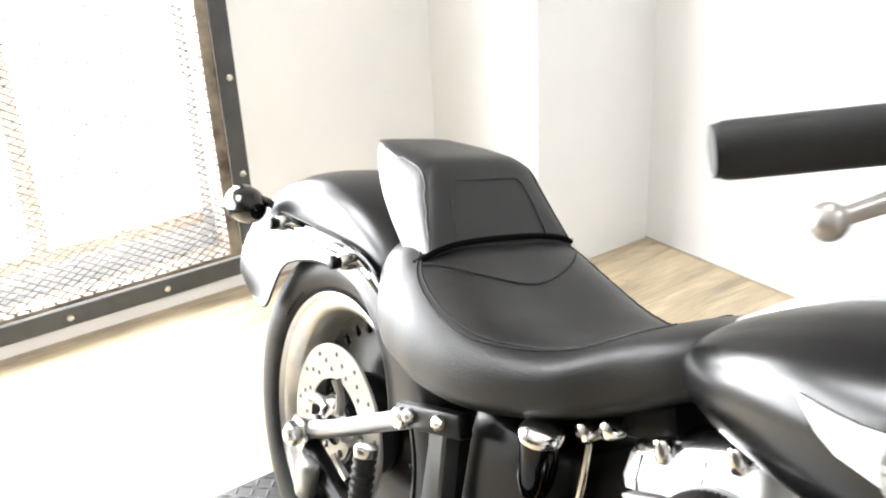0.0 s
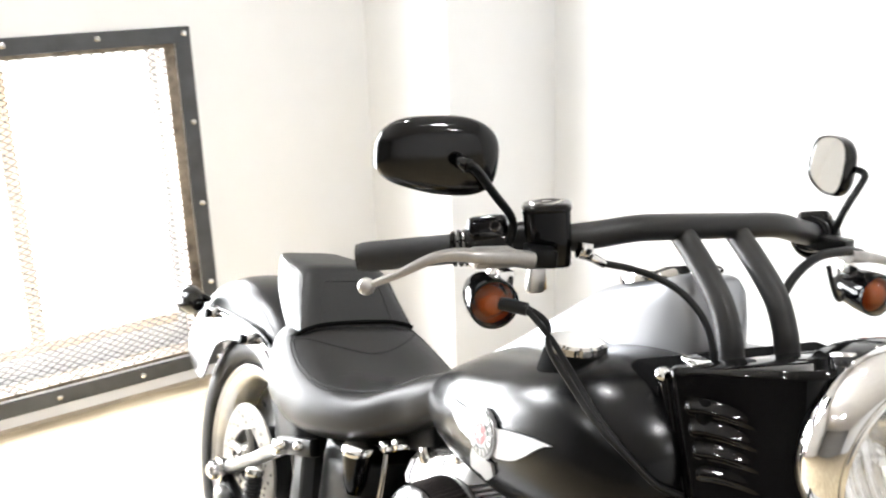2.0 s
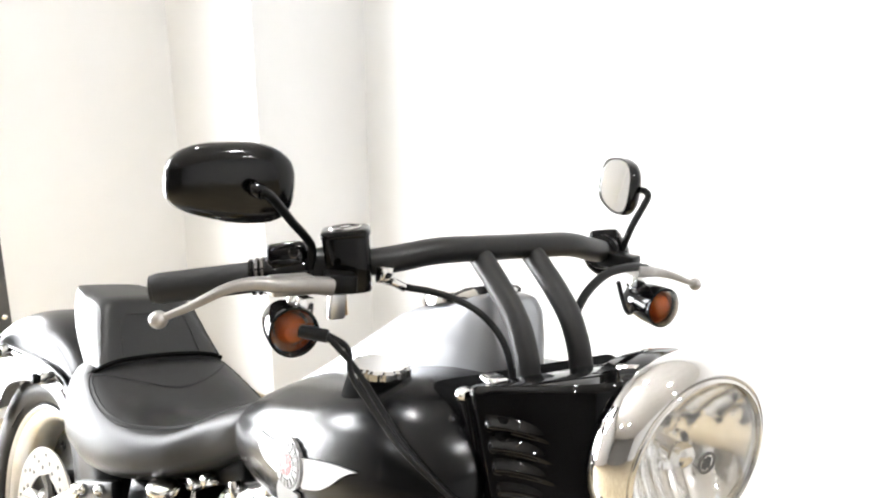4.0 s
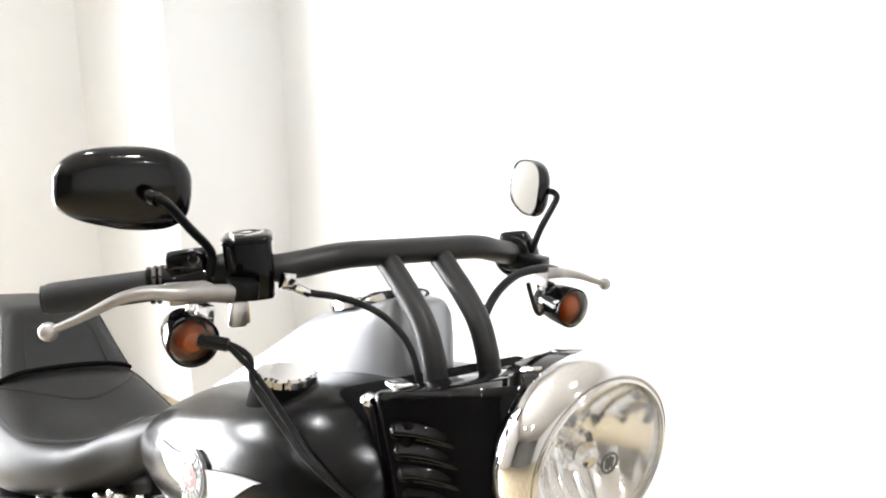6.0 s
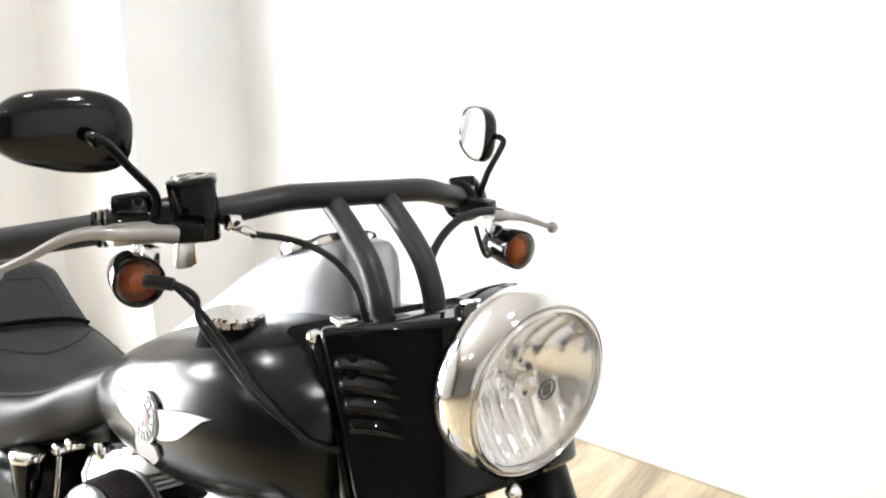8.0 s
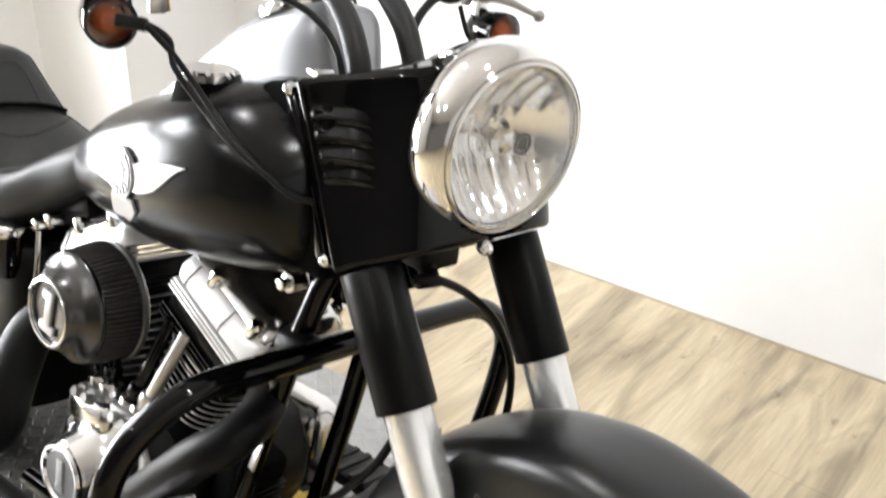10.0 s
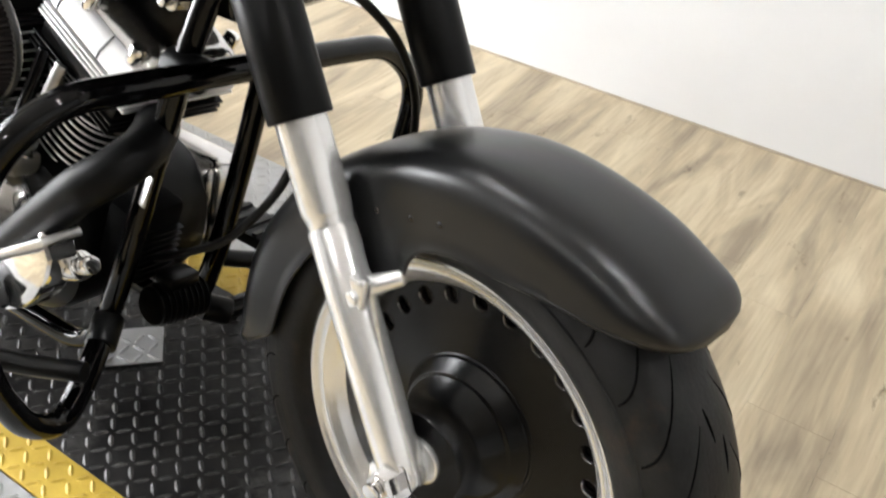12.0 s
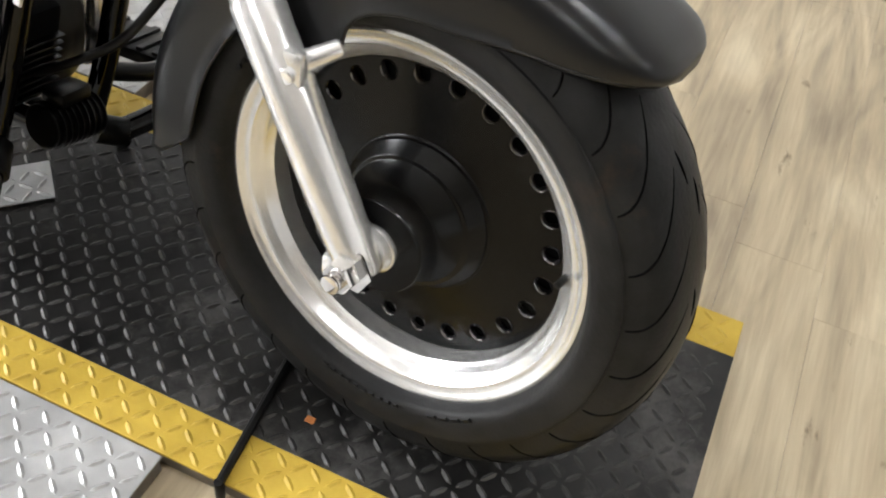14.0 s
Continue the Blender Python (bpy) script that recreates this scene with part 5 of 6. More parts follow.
def tank_side(x, z):
    """A point on the tank's right flank and the way out of it."""
    sec = tank_section(x, 400)
    p = min((q for q in sec if q.y < 0), key=lambda q: abs(q.z - z))
    return p.copy()


def on_tank(x, z, lift=0.0):
    p = tank_side(x, z)
    n = (tank_side(x + 0.01, z) - tank_side(x - 0.01, z)).cross(tank_side(x, z + 0.01) - tank_side(x, z - 0.01)).normalized()
    n = n if n.y < 0 else -n
    return p + n * lift


def tank_plate(bm, outline, t):
    """A flat badge that follows the flank."""
    lo = [bm.verts.new(on_tank(x, z, 0.0005)) for x, z in outline]
    hi = [bm.verts.new(on_tank(x, z, t)) for x, z in outline]
    bm.faces.new(hi)
    n = len(outline)
    for i in range(n):
        bm.faces.new((lo[i], lo[(i + 1) % n], hi[(i + 1) % n], hi[i]))


BC = (1.006, 0.829)
bm = B()
tank_plate(bm, [(1.020, 0.845), (1.036, 0.8475), (1.060, 0.853), (1.085, 0.858), (1.108, 0.862), (1.136, 0.867), (1.124, 0.858), (1.111, 0.849), (1.095, 0.838), (1.078, 0.826), (1.066, 0.820), (1.045, 0.813), (1.020, 0.812)], 0.004)
badge = part("badge_wing", bm, BADGE, tank, "silver winged tank badge", smooth=20)
bm = B()
tank_plate(bm, [(0.998, 0.846), (0.973, 0.843), (0.950, 0.837), (0.925, 0.833), (0.882, 0.829), (0.898, 0.821), (0.915, 0.812), (0.937, 0.806), (0.955, 0.806), (0.970, 0.808), (0.985, 0.806), (0.998, 0.808)], 0.004)
part("badge_wing_rear", bm, BADGE, badge, smooth=20)
bm = B()
tank_plate(bm, [(0.982, 0.800), (0.976, 0.787), (0.970, 0.770), (0.984, 0.769), (0.998, 0.772), (1.008, 0.768), (1.020, 0.774), (1.034, 0.787), (1.032, 0.800), (1.012, 0.800)], 0.0045)
part("badge_foot", bm, BADGE, badge, "silver scroll under the badge", smooth=20)
circ = lambda r, n=40: [(BC[0] + r * math.cos(2 * math.pi * k / n), BC[1] + r * 0.95 * math.sin(2 * math.pi * k / n)) for k in range(n)]
for r, t, mt, nm in ((0.0325, 0.006, BADGE, "badge_disc"), (0.0295, 0.0068, BADGEDARK, "badge_band"), (0.0165, 0.0076, BADGE, "badge_centre"), (0.0140, 0.0082, BADGERED, "badge_field")):
    bm = B()
    tank_plate(bm, circ(r), t)
    part(nm, bm, mt, badge, smooth=20)
bm = B()
for k in range(16):
    a = 2 * math.pi * (k + 0.5) / 16
    cx, cz = BC[0] + 0.0232 * math.cos(a), BC[1] + 0.0232 * 0.95 * math.sin(a)
    if abs(math.sin(a)) > 0.06:
        u, w = (math.cos(a), math.sin(a)), (-math.sin(a), math.cos(a))
        tank_plate(bm, [(cx + u[0] * i + w[0] * j, cz + u[1] * i + w[1] * j) for i, j in ((-0.0045, -0.0022), (0.0045, -0.0022), (0.0045, 0.0022), (-0.0045, 0.0022))], 0.0076)
tank_plate(bm, [(BC[0] + 0.011 * (1 if k % 2 == 0 else 0.42) * math.sin(math.pi * k / 5), BC[1] + 0.011 * (1 if k % 2 == 0 else 0.42) * math.cos(math.pi * k / 5)) for k in range(10)], 0.009)
tagged(part("badge_mark", bm, BADGE, badge, smooth=0), kind="stuff")

# ---- frame ----
bm = B()
for pts in ([(1.235, -0.03, 0.80), (1.212, -0.062, 0.742), (1.180, -0.072, 0.629), (1.150, -0.078, 0.498), (1.108, -0.085, 0.320), (1.075, -0.088, 0.205), (1.02, -0.09, 0.165), (0.60, -0.10, 0.155)],
            [(1.235, 0.03, 0.80), (1.212, 0.062, 0.742), (1.185, 0.072, 0.629), (1.160, 0.078, 0.498), (1.120, 0.085, 0.320), (1.085, 0.088, 0.205), (1.02, 0.09, 0.165), (0.60, 0.10, 0.155)]):
    tube(bm, bend_points(pts, 0.04), 0.0165, 16)
rod(bm, (1.30, 0, 0.74), (1.17, 0, 0.95), 0.034, 24)
tube(bm, [Vector((1.22, 0, 0.86)), Vector((0.80, 0, 0.78)), Vector((0.60, 0, 0.66)), Vector((0.45, 0, 0.55))], 0.02, 14)
box(bm, (1.225, 0, 0.850), (0.10, 0.15, 0.19), 0.03, seg=3)
box(bm, (1.20, 0, 0.765), (0.09, 0.10, 0.14), 0.02, seg=2)
frame_part = part("bike_frame", bm, BLACKGLOSS, bike, "gloss black tubular frame")
part("neck_cover", box(B(), (1.232, 0, 0.880), (0.140, 0.304, 0.206), 0.012, seg=3), GROOVE, bike, "matte black cover behind the nacelle", STEER)
bm = B()
box(bm, (0, 0, 0), (0.004, 0.016, 0.042), 0.0015, m=Matrix.Translation((1.158, -0.097, 0.466)) @ pose(0, 0, 0, 0, 14, 70))
part("frame_label", bm, ALUBRUSH, frame_part, "scuffed metal label plate")
bm = B()
box(bm, (1.14, -0.045, 0.702), (0.022, 0.012, 0.022), 0.003)
rod(bm, (1.146, -0.040, 0.705), (1.146, -0.066, 0.705), 0.0135, 20)
rod(bm, (1.146, -0.060, 0.705), (1.146, -0.080, 0.705), 0.0075, 14)
part("tank_mount_bolt", bm, CHROMEWORN, frame_part)
# engine guard
bm = B()
G = [(1.085, -0.088, 0.245), (1.13, -0.150, 0.205), (1.160, -0.218, 0.158), (1.168, -0.275, 0.190), (1.178, -0.338, 0.300), (1.178, -0.346, 0.46), (1.186, -0.338, 0.56), (1.212, -0.275, 0.632), (1.215, -0.10, 0.634), (1.215, 0.10, 0.634), (1.215, 0.300, 0.632), (1.215, 0.395, 0.56), (1.205, 0.402, 0.46), (1.190, 0.390, 0.33), (1.165, 0.335, 0.245), (1.13, 0.20, 0.190), (1.10, 0.105, 0.175)]
tube(bm, bend_points(G, 0.07, 8), 0.0178, 20)
guard = part("engine_guard", bm, BLACKGLOSS, bike, "gloss black tubular engine guard")
for s in (-1, 1):
    part("guard_clamp", rod(B(), (1.168, s * 0.076, 0.634), (1.218, s * 0.076, 0.634), 0.024, 20), BLACKSATIN, guard)
    part("guard_clamp", rod(B(), (1.09, s * 0.09, 0.24 if s < 0 else 0.19), (1.115, s * 0.125, 0.218 if s < 0 else 0.178), 0.022, 18), BLACKSATIN, guard)

# ---- engine ----
eng = part("engine", B(), BLACKSATIN, bike, "air-cooled V-twin engine in black and silver")
eng.data.materials[0] = BLACKSATIN


def cylinder(foot, tilt, name):
    """A finned barrel with head and rocker box, tilted about the crank."""
    m = Matrix.Translation(foot) @ pose(0, 0, 0, 0, tilt, 0)
    bm = B()
    lathe(bm, [(0, 0), (0.052, 0), (0.052, 0.15), (0, 0.15)], m, 32)
    cyl = part("cylinder", bm, BLACKSATIN, eng)
    for k in range(11):
        bm = B()
        z = 0.018 + 0.0125 * k
        w = 0.075 if k < 8 else 0.079
        pts = []
        for i in range(40):
            a = 2 * math.pi * i / 40
            pts.append((w * math.copysign(abs(math.cos(a)) ** 0.7, math.cos(a)), (w + 0.012) * math.copysign(abs(math.sin(a)) ** 0.7, math.sin(a))))
        loft(bm, [[m @ Vector((x * q, y * q, z + h)) for x, y in pts] for q, h in ((0.98, -0.0014), (1, -0.0006), (1, 0.0006), (0.98, 0.0014))])
        part("fin", bm, BLACKSATIN, cyl, smooth=30)
        bm = B()
        edge = [m @ Vector((x * 1.0005, y * 1.0005, z)) for x, y in pts]
        part("fin_edge", tube(bm, edge + edge[:1], 0.0016, 6, cap=False), FINEDGE, cyl)
    bm = B()
    box(bm, (0, 0, 0.172), (0.165, 0.185, 0.030), 0.006, m=m)
    for k in range(3):
        box(bm, (0, 0, 0.150 + 0.009 * k - 0.006), (0.176, 0.196, 0.004), 0.001, m=m, seg=1)
    part("cylinder_head", bm, BLACKSATIN, cyl)
    for k in range(3):
        part("rocker_spacer", box(B(), (0, 0, 0.190 + 0.008 * k), (0.190 - 0.004 * k, 0.190, 0.005), 0.0015, m=m, seg=1), SILVERCASE, cyl)
    bm = B()
    secs = []
    for z, hx, hy in ((0.213, 0.094, 0.090), (0.215, 0.098, 0.094), (0.228, 0.099, 0.094), (0.2515, 0.096, 0.080), (0.2525, 0.094, 0.078)):
        secs.append([m @ Vector((hx * math.copysign(abs(math.cos(a)) ** 0.22, math.cos(a)), hy * math.copysign(abs(math.sin(a)) ** 0.22, math.sin(a)), z)) for a in [2 * math.pi * (i + 0.5) / 48 for i in range(48)]])
    loft(bm, secs)
    secs = []
    for z, hx, hy in ((0.251, 0.0955, 0.0795), (0.2535, 0.0955, 0.079), (0.270, 0.090, 0.060), (0.277, 0.082, 0.050), (0.278, 0.074, 0.042)):
        secs.append([m @ Vector((hx * math.copysign(abs(math.cos(a)) ** 0.22, math.cos(a)), hy * math.copysign(abs(math.sin(a)) ** 0.22, math.sin(a)), z)) for a in [2 * math.pi * (i + 0.5) / 48 for i in range(48)]])
    top_cover = loft(B(), secs)
    rb = part("rocker_box", bm, SILVERCASE, cyl, "satin silver rocker box")
    bm = B()
    for x in (0.022, -0.066):
        for s in (-1, 1):
            part("split_line", tube(B(), [m @ Vector((x, s * 0.0945, 0.215)), m @ Vector((x, s * 0.0945, 0.228)), m @ Vector((x, s * 0.0805, 0.2515))], 0.0011, 6), BLACKSATIN, rb)
    part("top_cover", top_cover, CASESHINE, rb, "polished top cover")
    for x in (-0.035, 0.062):
        for y in (-0.078, 0.078):
            p = m @ Vector((x, y, 0.246))
            part("rocker_bolt", rod(B(), p + Vector((0, 0, -0.002)), p + (m.to_3x3() @ Vector((0, 0, 0.026))), 0.0115, 18, round_end=0.004), CHROME, rb, "chrome dome bolt")
    return cyl


cylinder((0.820, 0, 0.422), -23.0, "rear")
cylinder((0.935, 0, 0.425), 27.0, "front")
# crankcase and cam cover
bm = B()
secs = []
for y, k in ((-0.115, 0.86), (-0.105, 0.97), (-0.09, 1.0), (0.10, 1.0), (0.13, 0.95), (0.14, 0.85)):
    secs.append([Vector((0.885 + 0.165 * k * math.copysign(abs(math.cos(a)) ** 0.8, math.cos(a)), y, 0.315 + 0.125 * k * math.copysign(abs(math.sin(a)) ** 0.8, math.sin(a)))) for a in [2 * math.pi * i / 44 for i in range(44)]])
loft(bm, secs)
part("crankcase", bm, BLACKSATIN, eng, "satin black crankcase")
bm = B()
m = at_side(0.862, -0.11, 0.325)
lathe(bm, [(0.105, 0), (0.102, 0.02), (0.094, 0.034), (0.075, 0.048), (0.060, 0.062), (0.054, 0.082), (0.050, 0.086), (0, 0.086)], m, 44)
box(bm, (0.850, -0.135, 0.405), (0.11, 0.05, 0.06), 0.02, seg=3)
camc = part("cam_cover", bm, CASESHINE, eng, "polished cam cover")
bm = B()
lathe(bm, [(0.050, 0.084), (0.051, 0.090), (0.048, 0.094), (0.043, 0.094), (0.040, 0.089), (0, 0.089)], m, 40)
part("timer_cover", bm, CHROME, camc, "round chrome cover")
bm = B()
lathe(bm, [(0, 0.0905), (0.038, 0.0905), (0.038, 0.089)], m, 36)
part("timer_face", bm, BADGEDARK, camc)
bm = B()
for c, w, h in ((0.0, 0.016, 0.05), (-0.021, 0.02, 0.012)):
    box(bm, (0.862, -0.2015, 0.325 + c), (w, 0.004, h), 0.001)
part("timer_mark", bm, BADGE, camc)
# pushrod tubes with their collars
for x0, x1, z1 in ((0.835, 0.795, 0.60), (0.862, 0.83, 0.60), (0.905, 0.955, 0.59), (0.932, 0.99, 0.58)):
    a, b = Vector((x0, -0.125, 0.425)), Vector((x1, -0.095, z1))
    bm = rod(B(), a, b, 0.010, 16)
    rod(bm, a, a.lerp(b, 0.14), 0.017, 18)
    rod(bm, a.lerp(b, 0.2), a.lerp(b, 0.30), 0.0145, 18)
    part("pushrod_tube", bm, ALUBRUSH if x0 > 0.93 else BLACKGLOSS, eng, "pushrod tube")
    part("tube_collar", rod(B(), a.lerp(b, 0.03), a.lerp(b, 0.16), 0.0185, 18), CHROME, eng, "chrome collar")
bm = B()
for x in (0.822, 0.848, 0.918, 0.945):
    bolt(bm, (x, -0.150, 0.432), (0, -1, 0.3), 0.009, 0.012, dome=False)
box(bm, (0.84, -0.125, 0.425), (0.065, 0.045, 0.03), 0.006)
box(bm, (0.925, -0.125, 0.430), (0.065, 0.045, 0.03), 0.006)
part("tappet_block", bm, CASE, eng, "grey tappet blocks")

# air cleaner
AM = at_side(0.800, -0.097, 0.562)
bm = B()
n = 72
prof = []
for h in (-0.004, 0.002, 0.014, 0.028, 0.042, 0.054, 0.058):
    prof.append([])
    for k in range(n * 4):
        a = 2 * math.pi * k / (n * 4)
        r = 0.0905 - 0.0085 * (max(h, 0) / 0.058) ** 1.6 + (0.0030, 0.0016, -0.0062, 0.0016)[k % 4]
        prof[-1].append(AM @ Vector((r * math.cos(a), r * math.sin(a), h)))
loft(bm, prof)
air = part("air_cleaner", bm, FILTER, eng, "pleated round air filter", smooth=0)
bm = B()
lathe(bm, [(0.060, -0.030), (0.088, -0.014), (0.0945, -0.009), (0.0965, -0.003), (0.0960, 0.001), (0.0935, 0.002), (0.088, 0.001)], AM, 72)
part("back_plate", bm, CASE, air, "grey metal back plate")
bm = B()
lathe(bm, [(0.080, 0.054), (0.0840, 0.056), (0.0850, 0.060), (0.0835, 0.064), (0.078, 0.068), (0.071, 0.073), (0.064, 0.080), (0.059, 0.089), (0.056, 0.097), (0.0535, 0.0995), (0.047, 0.0995), (0.045, 0.094), (0, 0.094)], AM, 72)
ac = part("end_cap", bm, CAPDARK, air, "dark polished end cap")
for k in range(3):
    a = 0.6 + 2.1 * k
    part("cap_screw", bolt(B(), AM @ Vector((0.050 * math.cos(a), 0.050 * math.sin(a), 0.0995)), (0, -1, 0), 0.0032, 0.002), CHROMEWORN, ac)
bm = B()
lathe(bm, [(0.0515, 0.096), (0.0515, 0.1005), (0.0485, 0.1015), (0.046, 0.097)], AM, 56)
part("cap_ring", bm, CHROMEWORN, ac)
bm = B()
q = AM @ Matrix.Translation((0, 0, 0.0965)) @ pose(0, 0, 0, 0, 0, -8) @ Matrix.Diagonal((0.9, 0.9, 1, 1))
box(bm, (0, 0.004, 0), (0.019, 0.062, 0.006), 0.002, m=q)
box(bm, (0, -0.030, 0), (0.042, 0.015, 0.006), 0.002, m=q)
box(bm, (-0.013, 0.026, 0), (0.016, 0.014, 0.006), 0.002, m=q)
part("cap_emblem", bm, BADGE, ac, "raised bright emblem")

# exhaust
bm = B()
tube(bm, curve_points([(1.08, -0.02, 0.515), (1.13, -0.06, 0.535), (1.165, -0.11, 0.530), (1.165, -0.155, 0.510), (1.125, -0.178, 0.470), (1.02, -0.185, 0.360), (0.93, -0.188, 0.275), (0.86, -0.19, 0.225), (0.75, -0.195, 0.195), (0.55, -0.20, 0.19), (0.30, -0.20, 0.195), (0.05, -0.20, 0.20)], 8), 0.029, 28)
part("exhaust_pipe", bm, PIPE, bike, "matte black front exhaust pipe")
bm = B()
tube(bm, curve_points([(0.74, -0.06, 0.50), (0.72, -0.12, 0.515), (0.705, -0.165, 0.485), (0.71, -0.195, 0.42), (0.705, -0.21, 0.35), (0.66, -0.215, 0.30), (0.56, -0.225, 0.285), (0.42, -0.232, 0.285), (0.20, -0.235, 0.298)], 8), 0.036, 28)
part("exhaust_pipe", bm, PIPE, bike, "matte black rear exhaust pipe")

# brake pedal gear and forward controls
SHIELD = [(1.030, 0.350), (1.094, 0.392), (1.150, 0.424), (1.158, 0.410), (1.150, 0.378), (1.132, 0.346), (1.106, 0.318), (1.072, 0.298), (1.040, 0.289)]
bm = B()
loft(bm, [[Vector((1.09 + (x - 1.09) * k, y, 0.36 + (z - 0.36) * k)) for x, z in SHIELD] for y, k in ((-0.196, 0.97), (-0.199, 1.0), (-0.232, 1.0), (-0.236, 0.95), (-0.238, 0.85))])
rear_mc = part("rear_master_cylinder", bm, CHROME, bike, "chrome rear brake master cylinder cover", smooth=30)
part("cover_plate", box(B(), (0, 0, 0), (0.148, 0.056, 0.011), 0.003, m=Matrix.Translation((1.092, -0.216, 0.3955)) @ pose(0, 0, 0, 0, -32.5, 0)), ALUBRUSH, rear_mc, "bright top plate")
part("cover_screw", bolt(B(), (1.120, -0.216, 0.421), (-0.53, 0, 0.85), 0.007, 0.005), CHROME, rear_mc)
bm = B()
rod(bm, (1.135, -0.195, 0.378), (1.162, -0.193, 0.392), 0.019, 20)
rod(bm, (1.165, -0.193, 0.392), (1.18, -0.192, 0.40), 0.012, 16)
part("end_bolt", bm, CHROME, rear_mc)
bm = B()
tube(bm, curve_points([(0.96, -0.30, 0.255), (1.02, -0.29, 0.245), (1.10, -0.24, 0.235), (1.18, -0.20, 0.245)], 6), 0.014, 12)
box(bm, (0.86, -0.29, 0.235), (0.30, 0.095, 0.018), 0.006)
part("floorboard", bm, BLACKSATIN, bike, "black rider footboard")
bm = B()
box(bm, (0.95, 0.29, 0.235), (0.34, 0.095, 0.022), 0.006)
tube(bm, curve_points([(1.10, 0.10, 0.28), (1.12, 0.18, 0.26), (1.10, 0.26, 0.25)], 6), 0.014, 12)
part("floorboard", bm, BLACKSATIN, bike, "black rider footboard")
for k in range(9):
    part("tread_rib", box(B(), (0.83 + 0.03 * k, 0.29, 0.248), (0.012, 0.085, 0.006), 0.001, seg=1), RUBBER, bike)
bm = B()
box(bm, (0.925, 0.165, 0.33), (0.26, 0.09, 0.17), 0.04, seg=4)
part("primary_cover", bm, CASESHINE, eng, "polished primary cover")
# finned oil cooler and regulator low between the frame tubes
bm = B()
m = axis_frame((1.128, -0.056, 0.262), (0.10, 1, -0.05))
lathe(bm, [(0, 0), (0.022, 0), (0.027, 0.004), (0.0285, 0.010), (0.0285, 0.084), (0.026, 0.090), (0, 0.092)], m, 36)
cooler = part("oil_filter", bm, GROOVE, eng, "black finned oil filter housing")
for k in range(9):
    r = 0.0325 if k else 0.030
    part("filter_fin", lathe(B(), [(0.028, 0.006 + 0.0095 * k), (r, 0.0065 + 0.0095 * k), (r, 0.0085 + 0.0095 * k), (0.028, 0.0095 + 0.0095 * k)], m, 32), BLACKSATIN, cooler)
part("filter_block", box(B(), (1.136, -0.012, 0.300), (0.036, 0.052, 0.020), 0.004, m=None), BLACKSATIN, cooler)
RGM = Matrix.Translation((1.075, -0.030, 0.345)) @ pose(0, 0, 0, 0, 12, 0)
regulator = part("regulator", box(B(), (0, 0, 0), (0.05, 0.10, 0.13), 0.012, m=RGM), GROOVE, eng, "finned black regulator")
for k in range(8):
    part("regulator_fin", box(B(), (0.029, 0, -0.052 + 0.011 * k), (0.012, 0.09, 0.004), 0.001, m=RGM, seg=1), BLACKSATIN, regulator)
# a flake of rust lying on the platform
bm = B()
box(bm, (1.557, -0.121, 0.0022), (0.013, 0.010, 0.0016), 0.0005, seg=1, m=None)
solid("rust_flake", bm, FLAKE, "small orange rust flake lying on the tread plate", "debris")
bm = B()
tube(bm, curve_points([(1.06, -0.03, 0.315), (1.103, -0.025, 0.321), (1.17, -0.02, 0.360), (1.229, -0.02, 0.403), (1.2735, -0.02, 0.456), (1.306, -0.02, 0.505), (1.33, -0.02, 0.56)], 8), 0.006, 10)
part("brake_line", bm, HOSE, bike, "thin black brake line")
# horn-side and underseat bodywork
bm = B()
secs = []
for z, k in ((0.28, 0.94), (0.31, 1.0), (0.53, 1.0), (0.570, 0.97), (0.580, 0.9)):
    secs.append([Vector((0.490 + 0.105 * k * math.copysign(abs(math.cos(a)) ** 0.55, math.cos(a)), 0.124 * k * math.copysign(abs(math.sin(a)) ** 0.4, math.sin(a)), z)) for a in [2 * math.pi * i / 48 for i in range(48)]])
loft(bm, secs)
oil = part("oil_tank", bm, BLACKSATIN, bike, "satin black horseshoe oil tank", smooth=50)
bm = B()
m = axis_frame((0.546, -0.120, 0.549), (0.05, -0.12, 1))
lathe(bm, [(0, -0.03), (0.018, -0.028), (0.0245, -0.005), (0.0255, 0.045), (0.0255, 0.052)], m, 32)
fill = part("oil_filler", bm, BLACKGLOSS, oil, "gloss black oil filler neck")
bm = B()
lathe(bm, [(0.0275, 0.050), (0.028, 0.056), (0.0255, 0.062), (0.018, 0.067), (0, 0.069)], m, 36)
part("filler_cap", bm, CHROME, fill, "chrome domed cap")
bm = B()
rod(bm, (0.588, -0.07, 0.620), (0.588, -0.105, 0.620), 0.0125, 24, round_end=0.006)
rod(bm, (0.618, -0.07, 0.637), (0.618, -0.100, 0.637), 0.0120, 24, round_end=0.006)
tube(bm, curve_points([(0.600, -0.100, 0.612), (0.603, -0.102, 0.57), (0.606, -0.104, 0.51), (0.62, -0.10, 0.43)], 6), 0.0042, 12)
part("breather_pipe", bm, CHROME, eng, "chrome breather pipe and bolts")
bm = B()
box(bm, (0, 0, 0), (0.40, 0.14, 0.05), 0.015, m=Matrix.Translation((0.50, 0, 0.605)) @ pose(0, 0, 0, 0, -20, 0))
part("seat_pan", bm, BLACKSATIN, bike, "black seat base and frame cover")
bm = B()
box(bm, (0, 0, 0), (0.15, 0.022, 0.034), 0.005, m=Matrix.Translation((0.37, -0.150, 0.535)) @ pose(0, 0, 0, 0, -20, 0))
lug = part("seat_lug", bm, BLACKSATIN, bike, "black seat rail lug")
